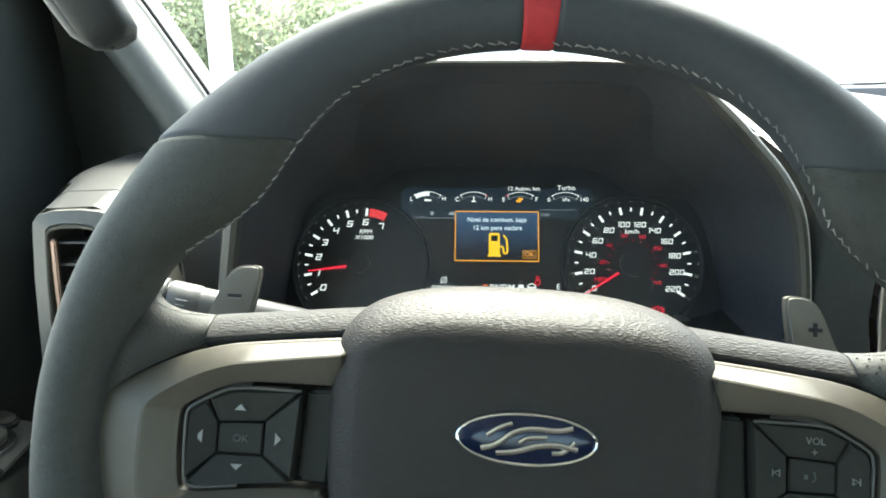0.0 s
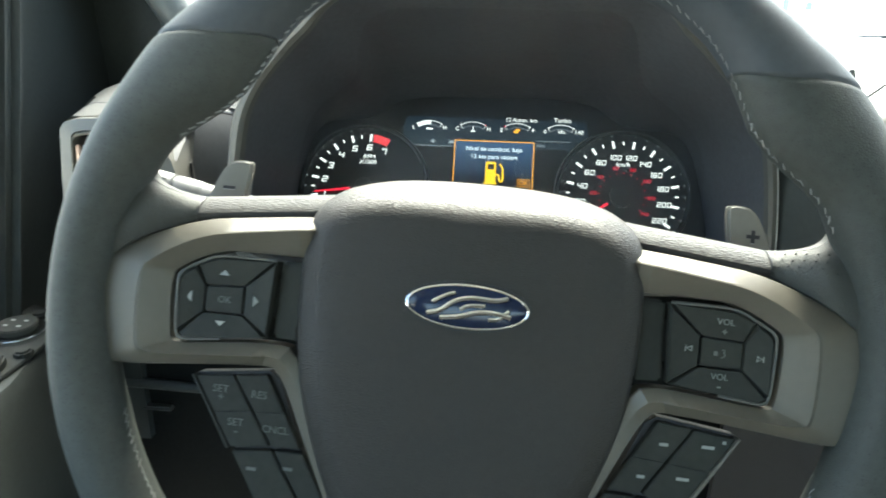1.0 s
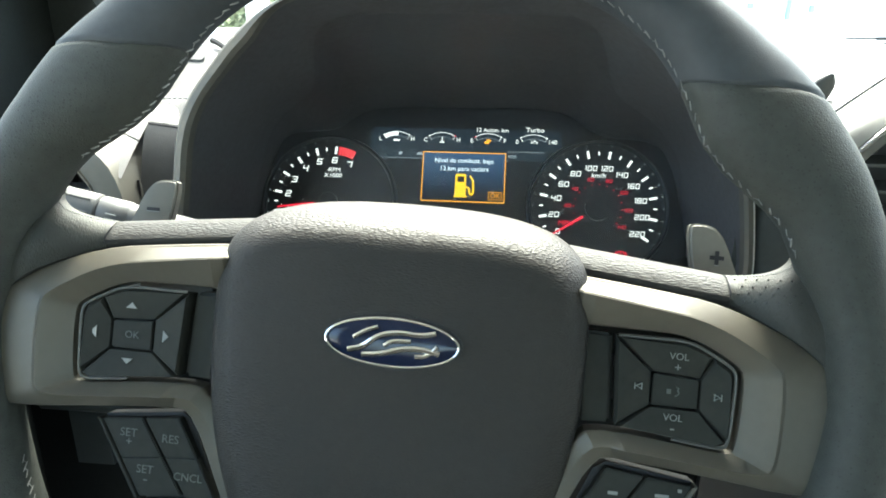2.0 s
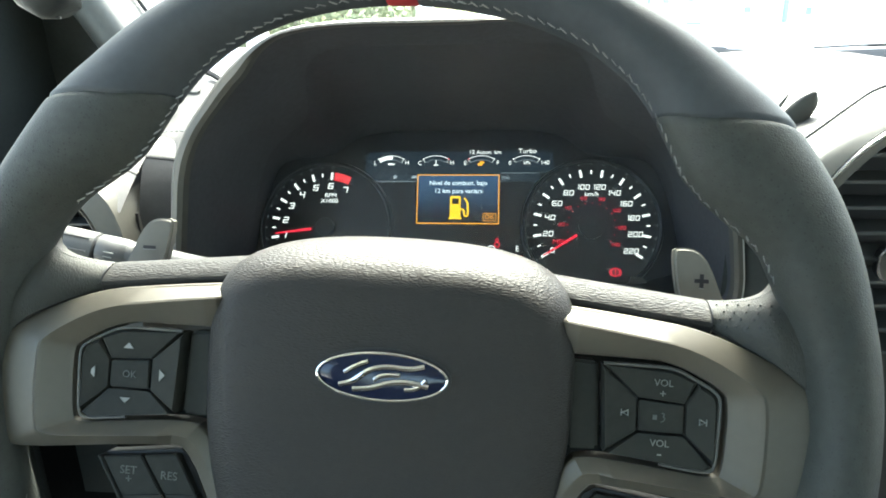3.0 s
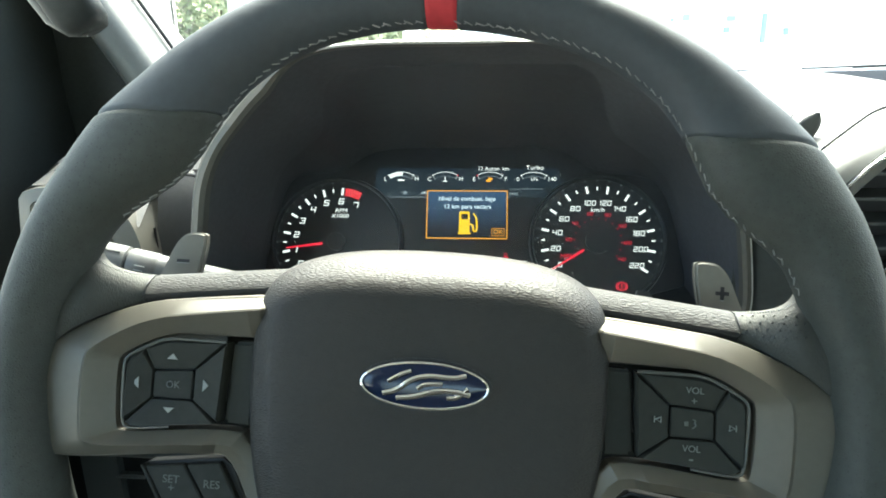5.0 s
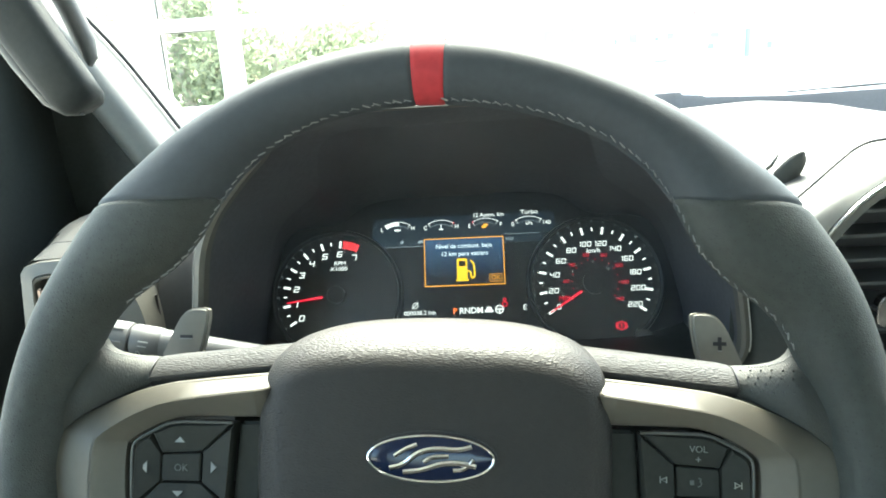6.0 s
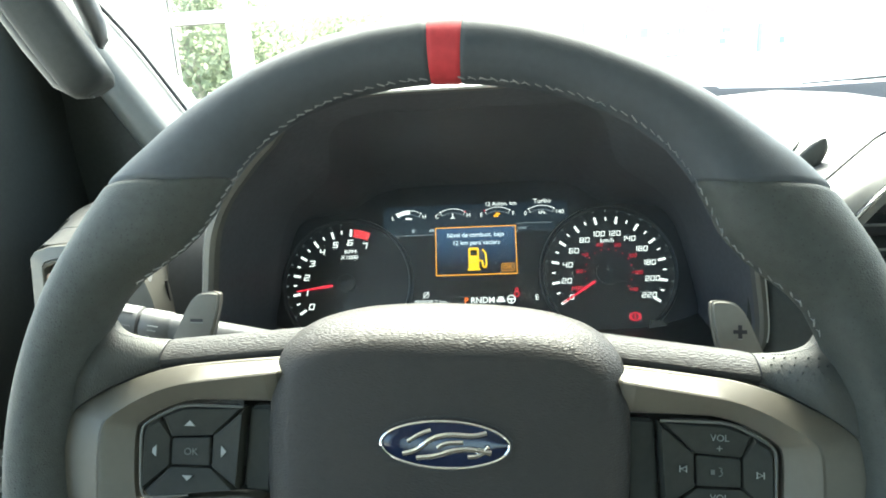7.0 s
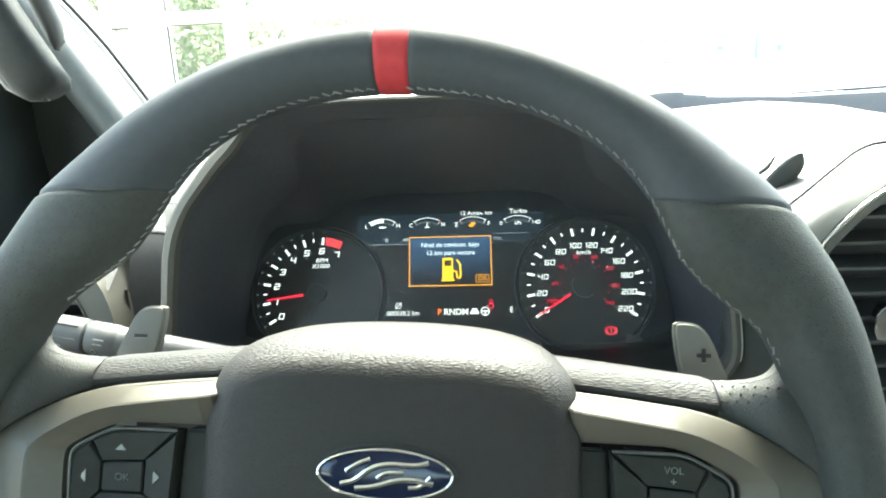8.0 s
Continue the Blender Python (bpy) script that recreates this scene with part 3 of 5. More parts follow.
    if s < 0:
        for body, cu, cv, sz in (("SET", -116, -45, 0.0052), ("+", -115.6, -49, 0.0056), ("RES", -96.5, -46, 0.0052), ("SET", -107, -60.5, 0.0052), ("-", -106.4, -64.5, 0.007), ("CNCL", -87, -62, 0.0050)):
            part("lettering", writing(body, sz, cu / 1000, cv / 1000, -0.0073), label_mid, block)
        for cu, cv in ((-97, -82), (-79, -80)):
            icon([(cu - 2.4, cv + 0.8), (cu + 2.4, cv + 0.8), (cu + 2.4, cv - 0.8), (cu - 2.4, cv - 0.8)], block, h=-0.0073, m=label_dim)
    else:
        for cu, cv, w in ((97, -46, 2.0), (117, -45, 2.8), (88, -62, 1.8), (107, -61, 2.8), (124, -42, 0.8)):
            icon([(cu - w, cv + 0.7), (cu + w, cv + 0.7), (cu + w, cv - 0.7), (cu - w, cv - 0.7)], block, h=-0.0073)
    # shift paddle behind the spoke
    pd = [(161, 46), (158.5, 51), (152.5, 66), (148, 71.6), (143.5, 73.6), (136.2, 73.8), (133.8, 71.8), (135.4, 57), (138, 46), (142, 20), (150, 20)]
    pb = prism(mm(rounded(pd, 1), s), -0.071, -0.0655)
    bmesh.ops.recalc_face_normals(pb, faces=pb.faces)
    bmesh.ops.bevel(pb, geom=[e for e in pb.edges if all(v.co.z > -0.067 for v in e.verts)], offset=0.0013, segments=3, affect="EDGES")
    paddle = part("shift_paddle", pb, paddle_metal, wheel, "satin metal shift paddle")
    # Engraving drawn in colour: black plate for its shade, pale strip for its lit edge.
    cu, cv = 146.5, 57.2
    if s < 0:
        sym = [(-cu - 3.6, cv + 0.9), (-cu + 3.6, cv + 0.9), (-cu + 3.6, cv - 0.9), (-cu - 3.6, cv - 0.9)]
        part("symbol", prism(mm(sym), -0.066, -0.0653), gap_black, paddle)
        part("symbol_lit_edge", prism(mm([(-cu - 3.6, cv - 0.9), (-cu + 3.6, cv - 0.9), (-cu + 3.6, cv - 1.3), (-cu - 3.6, cv - 1.3)]), -0.066, -0.0652), print_grey, paddle)
    else:
        cu = 148.5
        w, b = 3.5, 1.0
        sym = [(-b, w), (b, w), (b, b), (w, b), (w, -b), (b, -b), (b, -w), (-b, -w), (-b, -b), (-w, -b), (-w, b), (-b, b)]
        part("symbol", prism(mm([(cu + x, cv + y) for x, y in sym]), -0.066, -0.0653), gap_black, paddle)
        part("symbol_lit_edge", prism(mm([(cu - b, cv - w), (cu + b, cv - w), (cu + b, cv - w - 0.4), (cu - b, cv - w - 0.4)]), -0.066, -0.0652), print_grey, paddle)
# hub behind the cover and the lower spoke
part("hub", prism(mm(rounded([(-70, 36), (70, 36), (72, -30), (40, -112), (-40, -112), (-72, -30)], 2)), -0.055, -0.02), gap_black, wheel)
part("lower_spoke", prism(mm([(-38, -100), (38, -100), (52, -178), (-52, -178)]), -0.024, -0.006, 0.003), dark_plastic, wheel)

# steering column and stalk
col = [[(WM @ Vector((x / 1000, y / 1000, h / 1000))) for x, y in rounded([(-62 * k, 34), (62 * k, 34), (66 * k, -20), (46 * k, -62), (-46 * k, -62), (-66 * k, -20)], 2)] for k, h in ((0.8, -58), (0.95, -62), (1.0, -75), (1.0, -280))]
solo("steering_column", loft(col), dark_plastic, "dark plastic steering column shroud behind the wheel", "steering column")
stalk = thing("turn_signal_stalk", "grey plastic turn-signal stalk on the steering column", "stalk", Matrix.Translation((-0.178, 0.098, 1.4615)))


def along(d):
    return Vector((-0.968, -0.09, 0.235)).normalized() * d


stalk_grey = surface("stalk_plastic", (0.078, 0.078, 0.076), 0.5, vary=0.15)
part("arm", tube([along(-0.12), along(0.0)], [0.0075, 0.0088], 24), stalk_grey, stalk)
part("collar", tube([along(-0.004), along(-0.0025), along(0.0125), along(0.0135)], [0.0086, 0.0094, 0.0096, 0.009], 28), stalk_grey, stalk)
part("collar", tube([along(0.0145), along(0.0155), along(0.058), along(0.06)], [0.009, 0.0099, 0.0102, 0.009], 28), stalk_grey, stalk)
part("groove", tube([along(0.0125), along(0.0155)], 0.0086, 20), gap_black, stalk)
SIDE_UP = along(1).cross(Vector((0, -1, 0))).normalized() * -1
SIDE_UP = SIDE_UP if SIDE_UP.z > 0 else -SIDE_UP
FACE = along(1).cross(SIDE_UP).normalized()
FACE = FACE if FACE.y < 0 else -FACE


def on_stalk(d, turn, r):
    return along(d) + r * (math.cos(turn) * FACE + math.sin(turn) * SIDE_UP)


for turn, d0, d1, w in ((0.95, 0.018, 0.055, 0.0006), (0.15, 0.018, 0.05, 0.0006)):
    part("rib", tube([on_stalk(d0, turn, 0.0101), on_stalk(d1, turn, 0.0102)], w, 6), stalk_grey, stalk)
for turn, d0, d1 in ((0.35, 0.002, 0.008), (0.05, 0.003, 0.008), (-0.35, 0.026, 0.031)):
    part("mark", tube([on_stalk(d0, turn, 0.0096 if d0 < 0.02 else 0.0101), on_stalk(d1, turn, 0.0096 if d0 < 0.02 else 0.0101)], 0.0004, 6), print_grey, stalk)
zero = [on_stalk(0.008 + 0.0012 * math.cos(q), -0.55 + 0.2 * math.sin(q), 0.0097) for q in np.linspace(0, 2 * math.pi, 15)]
part("mark", tube(zero, 0.0003, 5), print_grey, stalk)


# ---- instrument cluster ----
LEAN_C = radians(26)
CV, CN = Vector((0, math.sin(LEAN_C), math.cos(LEAN_C))), Vector((0, -math.cos(LEAN_C), math.sin(LEAN_C)))
CM = Matrix.Translation((0.003, 0.346, 1.41)) @ Matrix((U0, CV, CN)).transposed().to_4x4()
cluster = thing("instrument_cluster", "lit instrument cluster with two dials and a fuel warning screen", "instrument cluster", CM)


def slab(points, h, m, parent, name="mark", thick=0.0003, label=""):
    return part(name, prism(mm(points), h - thick, h), m, parent, label)


def rect(cx, cy, w, h):
    return [(cx - w / 2, cy - h / 2), (cx + w / 2, cy - h / 2), (cx + w / 2, cy + h / 2), (cx - w / 2, cy + h / 2)]


part("face_plate", prism(mm([(-215, -90), (215, -90), (215, 150), (-215, 150)]), -0.02, -0.004), plate_black, cluster)


def tick_mesh(r0, r1, w):
    bm = prism(mm([(r0, -w / 2), (r1, -w / 2), (r1, w / 2), (r0, w / 2)]), -0.0003, 0.0)
    finish(bm)
    me = bpy.data.meshes.new("tick_or_reflection")
    bm.to_mesh(me)
    bm.free()
    me.materials.append(glow_white if r1 < 58 else glow_reflected)
    return me


SEGMENTS = {"0": "abcdef", "1": "bc", "2": "abged", "3": "abgcd", "4": "fgbc", "5": "afgcd", "6": "afgedc", "7": "abc", "8": "abcdefg"}


def numeral(text, cx, cy, w, h, t, m, dial, slant=0.12, z=0.0008):
    """Squared dial figures built of bars."""
    bm = bmesh.new()
    wide = [w * (0.55 if c == "1" else 1.0) for c in text]
    x = cx - (sum(wide) + 0.28 * w * (len(text) - 1)) / 2
    for c, cw in zip(text, wide):
        on = SEGMENTS[c]
        top, bot = h - (t if "a" in on else 0), t if "d" in on else 0
        up, low = h / 2 + (t / 2 if "g" in on else 0), h / 2 - (t / 2 if "g" in on else 0)
        bars = {"a": (0, cw, h - t, h), "d": (0, cw, 0, t), "g": (0 if c != "3" else cw * 0.3, cw, low, up), "f": (0, t, up, top), "e": (0, t, bot, low), "b": (cw - t, cw, up, top), "c": (cw - t, cw, bot, low)}
        shapes = [bars[k] for k in on] + ([(cw - t * 2, cw - t, h - t, h)] if c == "1" else [])
        for x0, x1, y0, y1 in shapes:
            pts = [(x + px + slant * (py - h / 2), cy + py - h / 2) for px, py in ((x0, y0), (x1, y0), (x1, y1), (x0, y1))]
            join(bm, prism(mm(pts), z - 0.0003, z))
        x += cw + 0.28 * w
    part("numeral", bm, m, dial)


# The outermost dashes are the ticks' reflections in the bezel, drawn as glowing marks.
LONG, SHORT, BEZEL_GLINT = tick_mesh(47.2, 54.4, 2.3), tick_mesh(50, 53.4, 1.4), tick_mesh(58.8, 60.2, 1.1)


def put_tick(me, dial, cx, cy, deg, h=0.0008):
    ob = part("tick_or_reflection", me, None, dial)
    ob.matrix_local = Matrix.Translation((cx / 1000, cy / 1000, h)) @ Matrix.Rotation(radians(deg), 4, "Z")


def dial_body(name, cx, cy, label):
    d = part(name, prism(mm(ellipse(cx, cy, 62, 62, 72)), -0.0055, -0.0002), face_black, cluster, label)
    prof = [(61.2, 0.0), (62.2, 4.0), (63.2, 4.5), (64.6, 3.4), (66, -3)]
    loops = [[((cx + r * math.cos(k)) / 1000, (cy + r * math.sin(k)) / 1000, h / 1000) for r, h in prof] for k in np.linspace(0, 2 * math.pi, 97)]
    part("bezel_ring", loft(loops, closed=False, cap=False), face_black, d, "thin dark bezel ring")
    part("bezel_edge", ring(cx / 1000, cy / 1000, 0.0626, 0.0631, 0.0042, 0.0047, n=96), tunnel_black, d, "fine grey edge line")
    return d


def needle(cx, cy, deg, r0, r1, dial):
    c, s = math.cos(radians(deg)), math.sin(radians(deg))
    pts = [((cx + r * c - w * s) / 1000, (cy + r * s + w * c) / 1000) for r, w in ((r0, 1.15), (r1, 0.55), (r1, -0.55), (r0, -1.15))]
    part("needle", prism(pts, 0.002, 0.0034, 0.0003), glow_red, dial, "glowing red needle")


TX, TY, SX, SY = -127.0, -4.0, 125.5, -0.8
tach = dial_body("tachometer", TX, TY, "lit black tachometer dial")
for n in range(8):
    a = 212 - 21 * n
    if n < 7:
        put_tick(LONG, tach, TX, TY, a)
        put_tick(BEZEL_GLINT, tach, TX, TY, a)
    if n < 6:
        put_tick(SHORT, tach, TX, TY, a - 10.5)
        put_tick(BEZEL_GLINT, tach, TX, TY, a - 10.5)
    numeral(str(n), TX + 41 * math.cos(radians(a)), TY + 41 * math.sin(radians(a)), 5.2, 5.8, 0.92, glow_white, tach, 0.2)
part("red_zone", ring(TX / 1000, TY / 1000, 0.0468, 0.0546, 0.0004, 0.0008, 65, 83, 14), glow_redzone, tach, "glowing red zone")
for k in range(6):
    c = radians(66.5 + 3 * k)
    d = radians(68.3 + 3 * k)
    slab([(TX + r * math.cos(q), TY + r * math.sin(q)) for r, q in ((46.9, c), (54.5, d), (54.5, d + 0.008), (46.9, c + 0.008))], 0.0010, face_black, tach, "hatch_line")
part("hub_ring", ring(TX / 1000, TY / 1000, 0.0086, 0.0092, 0.0048, 0.0052, n=40), tunnel_black, tach)
part("lettering", writing("RPM", 0.0056, (TX + 3) / 1000, (TY + 31.5) / 1000, 0.0008, 1.15, 0.1), glow_white, tach)
part("lettering", writing("X1000", 0.0056, (TX + 2) / 1000, (TY + 26) / 1000, 0.0008, 1.15, 0.1), glow_white, tach)
part("hub_cap", prism(mm(ellipse(TX, TY, 9, 9, 36)), 0.0, 0.005, 0.0012), face_black, tach)
needle(TX, TY, 187.5, 14, 50, tach)

speedo = dial_body("speedometer", SX, SY, "lit black speedometer dial")
for n in range(23):
    a = 212.5 - 245 / 22 * n
    put_tick(LONG if n % 2 == 0 else SHORT, speedo, SX, SY, a)
    put_tick(BEZEL_GLINT, speedo, SX, SY, a)
    if n % 2 == 0:
        rr = 38 + 4.5 * max(0, (0.9 - math.sin(radians(a))) / 1.44) ** 2
        numeral(str(n * 10), SX + rr * math.cos(radians(a)), SY + rr * math.sin(radians(a)), 4.1 if n < 10 else 3.75, 4.9, 0.7, glow_white, speedo)
for n in range(15):
    a = 212.5 - 245 / 220 * n * 16.09
    if a < -40:
        break
    if n % 2 == 0 and n:
        numeral(str(n * 10), SX + 27.5 * math.cos(radians(a)), SY + 27.5 * math.sin(radians(a)), 2.5, 3.1, 0.42, glow_red_dim, speedo)
    r0 = 22.2
    part("tick_or_reflection", prism(mm(ellipse(SX + r0 * math.cos(radians(a)), SY + r0 * math.sin(radians(a)), 0.55, 0.55, 8)), 0.0004, 0.0008), glow_red, speedo)
part("lettering", writing("MPH", 0.0062, (SX - 29) / 1000, (SY - 15) / 1000, 0.0008, 1.15, 0.1), glow_red_dim, speedo)
part("lettering", writing("km/h", 0.0060, SX / 1000, (SY + 30.5) / 1000, 0.0008, 1.1, 0.1), glow_white, speedo)
part("hub_cap", prism(mm(ellipse(SX, SY, 12, 12, 36)), 0.0, 0.003, 0.0005), face_black, speedo)
needle(SX, SY, 212.5, 16, 53, speedo)
bk = part("brake_lamp", ring(0.147, -0.0435, 0.0033, 0.0041, 0.0004, 0.0008, n=28), glow_red, speedo, "glowing red brake warning")
for a0 in (-40, 140):
    part("arc", ring(0.147, -0.0435, 0.0047, 0.0054, 0.0004, 0.0008, a0, a0 + 80, 12), glow_red, bk)
slab(rect(147, -42.8, 0.9, 3.4), 0.0008, glow_red, bk)
slab(rect(147, -45.6, 0.9, 0.9), 0.0008, glow_red, bk)
slab([(158, -55), (174, -53), (170, -48.5), (160, -47.5)], 0.007, dash_trim, cluster, "trip_knob", 0.007, "small grey trip knob")

LENS = smooth_open([(-0.085, 0.012), (0.0, 0.018), (0.06, 0.034), (0.085, 0.09), (0.0935, 0.185)], 2)
pane = []
for v, h in LENS:
    z = 1410 + 1000 * (v * math.cos(LEAN_C) + h * math.sin(LEAN_C))
    w = lerp_table(-z, [(-1593, 96), (-1589, 98), (-1577, 115), (-1565, 132), (-1550, 149), (-1528, 169), (-1510, 181), (-1490, 189), (-1461, 194), (-1300, 198)]) / 1000
    pane.append([(-w, v, h), (0, v, h + 0.002), (w, v, h), (w, v, h + 0.001), (0, v, h + 0.003), (-w, v, h + 0.001)])
pane = loft(pane)
pane = part("clear_cover", pane, lens_clear, cluster, "clear plastic cover")
pane.visible_shadow = False
screen = part("screen", prism(mm(rounded([(-92, -40), (88, -40), (92, 68), (88, 73), (-86, 73), (-92, 68)], 1)), -0.0045, -0.003), face_black, cluster, "dark display screen")
slab([(-92, 42.5), (78, 42.5), (78, 50.5), (44, 50.5), (44, 51.5), (92, 51.5), (90, 72), (-88, 72), (-91, 66)], -0.0026, glow_band, screen, "status_band")
slab(rect(-24, 42.2, 132, 0.35), -0.0023, glow_dim, screen, "line")
slab(rect(58, 50.8, 34, 0.3), -0.0023, glow_dim, screen, "line")
H = -0.0022


def words(body, size, x, y, m, wide=1.0, h=H, align="CENTER", bold=0.0):
    part("lettering", writing(body, size, x / 1000, y / 1000, h, wide, 0, align, bold), m, screen)


def arc_gauge(cx, cy, left, right, red_left, red_right):
    part("gauge_arc", ring(cx / 1000, (cy - 20) / 1000, 0.0236, 0.0241, H - 0.0003, H, 60, 120, 16), glow_white, screen)
    part("gauge_arc", ring(cx / 1000, (cy - 20) / 1000, 0.0196, 0.0199, H - 0.0003, H, 58, 122, 16), glow_dim, screen)
    for sgn, red in ((-1, red_left), (1, red_right)):
        x, y = cx + sgn * 12.4, cy + 0.6
        slab(ellipse(x, y, 0.7, 0.7, 10), H, glow_red if red else glow_white, screen)
        slab([(cx + sgn * 11.8, cy - 0.2), (cx + sgn * 12.2, cy - 0.2), (cx + sgn * 10.6, cy - 3.2), (cx + sgn * 10.2, cy - 3.2)], H, glow_white, screen)
    words(left, 0.0058, cx - 15.6, cy - 3.6, glow_white)
    words(right, 0.0058, cx + (15.6 if len(right) < 3 else 17.5), cy - 3.2, glow_white)


arc_gauge(-66, 64, "L", "H", 0, 0)
arc_gauge(-22, 64, "C", "H", 0, 1)
arc_gauge(22, 64, "E", "F", 1, 0)
arc_gauge(65, 64, "0", "140", 0, 0)
part("oil_bar", ring(-0.066, 0.044, 0.0199, 0.0234, H - 0.0003, H + 0.0001, 86, 121, 12), glow_white, screen, "bright white gauge bar")
slab([(-69, 58.6), (-63, 58.6), (-62, 60.2), (-64, 59.8), (-65, 60.4), (-69, 60.4)], H, glow_white, screen, "icon")
for dy in (0, 1.6):
    slab(rect(-22, 58.2 + dy * 0.5, 5 - dy, 0.5), H, glow_white, screen, "icon")
slab(rect(-22, 61, 0.9, 4.4), H, glow_white, screen, "icon")
slab([(18.6, 58), (23, 58), (23, 60), (25, 60.4), (24.4, 62), (20.4, 62.4), (20.4, 60.6), (18.2, 60)], H, glow_amber, screen, "icon")
words("12 Auton. km", 0.0056, 25.5, 71.2, glow_white)
words("Turbo", 0.0062, 66, 72.2, glow_white, 1.1)
words("kPa", 0.0048, 65.5, 60.6, glow_white)
words("stes", 0.0052, 45.5, 46.4, glow_dim)
star = [(r * math.cos(radians(90 + 36 * k)), r * math.sin(radians(90 + 36 * k))) for k, r in enumerate([2.6, 1.2] * 5)]
slab([(-61.5 + x, 46.8 + y) for x, y in star], H, glow_dim, screen, "icon")
slab([(-46, 45.4), (-39.6, 45.4), (-40.6, 48), (-44.6, 48)], H, glow_dim, screen, "icon")

popup = part("popup", prism(mm(rect(0, 25, 78, 47)), -0.0026, -0.0021), glow_popup, screen, "fuel warning window")
for x, y, w, h in ((0, 48.6, 79, 0.8), (0, 1.4, 79, 0.8), (-39.1, 25, 0.8, 46.4), (39.1, 25, 0.8, 46.4)):
    part("popup_border", prism(mm(rect(x, y, w, h)), -0.0026, -0.0018), glow_amber, screen, "thin amber border")
words("Nivel de combust. bajo", 0.0063, 0, 40.6, glow_text, 0.95, -0.0018)
words("12 km para vaciars", 0.0063, 0.4, 32.8, glow_text, 0.98, -0.0018)
pump = [(-8.6, 5.4), (4.0, 5.4), (4.0, 7), (2.8, 7.6), (2.8, 27), (1.8, 28), (-6.4, 28), (-7.4, 27), (-7.4, 7.6), (-8.6, 7)]
slab(pump, -0.0018, glow_fuel, screen, "pump_icon")
slab(rect(-2.2, 22.8, 6.4, 5.4), -0.0016, face_black, screen, "pump_window", 0.0002)
hose = smooth_open([(2.8, 15), (5.6, 15), (6.2, 12), (6.6, 8.6), (9, 8.2), (10, 11), (9.6, 18), (9.4, 22), (6.2, 26)], 2)
part("pump_hose", tube([(x / 1000, y / 1000, -0.0018) for x, y in hose], 0.0009, 8), glow_fuel, screen)
for x, y, w, h in ((30.5, 11.2, 12, 0.4), (30.5, 4.2, 12, 0.4), (24.5, 7.7, 0.4, 7), (36.5, 7.7, 0.4, 7)):
    slab(rect(x, y, w, h), -0.0018, glow_amber, screen, "line")
words("OK", 0.0062, 30.5, 7.7, glow_amber, 1.0, -0.0018)

words("P", 0.0082, -10.6, -24, glow_gear, 1.0, H, "CENTER", 0.00012)
words("RNDM", 0.0082, 5.2, -24, glow_white, 0.98, H, "CENTER", 0.00012)
words("000038.2 km", 0.0060, -45, -24.6, glow_white)
words("E", 0.0072, 57, -22.6, glow_white)
part("icon", ring(-0.0495, -0.0172, 0.0024, 0.0029, H - 0.0003, H, n=20), glow_white, screen)
slab([(-53, -20.4), (-52.4, -20.6), (-46.2, -14.2), (-46.8, -13.9)], H, glow_white, screen, "icon")
part("icon", ring(0.0325, -0.0236, 0.0033, 0.0042, H - 0.0003, H, n=24), glow_white, screen)
slab(rect(32.5, -23.4, 7, 1.2), H, glow_white, screen, "icon")
slab(rect(32.5, -25.4, 1.2, 3.6), H, glow_white, screen, "icon")
slab([(18.4, -26), (26.6, -26), (26.6, -24), (25.4, -23.4), (24.6, -20.8), (20.4, -20.8), (19.6, -23.4), (18.4, -24)], H, glow_white, screen, "icon")
part("icon", ring(0.038, -0.0142, 0.0011, 0.0018, H - 0.0003, H, n=14), glow_red, screen)
part("icon", ring(0.038, -0.0186, 0.0019, 0.0027, H - 0.0003, H, n=14), glow_red, screen)

# ---- binnacle ----
SIDE = [(0, 1593), (60, 1593), (98, 1589), (123, 1577.5), (140, 1565.5), (158, 1550), (178, 1528.5), (190, 1510), (198, 1490), (203, 1461), (209, 1425), (212, 1403), (208, 1389), (196, 1378), (150, 1366)]
SIDE_RIGHT = [(0, 1593), (60, 1593), (98, 1589), (122, 1576), (138, 1564.5), (156, 1549.5), (179.5, 1526), (190.5, 1511.5), (197.5, 1500), (203.5, 1485), (208.5, 1463), (213.5, 1432), (217, 1403), (213, 1389), (200, 1378), (150, 1366)]
loop_out = [(x + 3, z) for x, z in SIDE_RIGHT] + [(-x + 3, z) for x, z in SIDE[:0:-1]]
loop_out = rounded(loop_out, 2)


def hood_loop(inset, y, zc=1480.0, drop=0.0, flare=0.0):
    out = []
    for x, z in loop_out:
        d = math.hypot(x - 3, z - zc)
        k = 1 - (inset * (1 - 0.65 * step01((z - 1562) / 24)) if inset > 0 else inset) / d
        if x > 30 and inset > 0:
            k = 1 - (1 - k) * 0.74
        yy = y + 0.02 * max(0.0, (z - 1540) / 50) * -1
        out.append(((3 + (x - 3) * k * (1 + flare / 200)) / 1000, yy, (zc + (z - zc) * k - drop) / 1000))
    return out


dash = thing("dashboard", "charcoal vinyl dashboard with satin trim, glaring in window light", "dashboard", Matrix.Translation((0, 0.4, 1.4)))
DI = Matrix.Translation((0, -0.4, -1.4))


def dpart(name, bm, m, label="", angle=38):
    return part(name, moved(bm, DI), m, dash, label, angle)


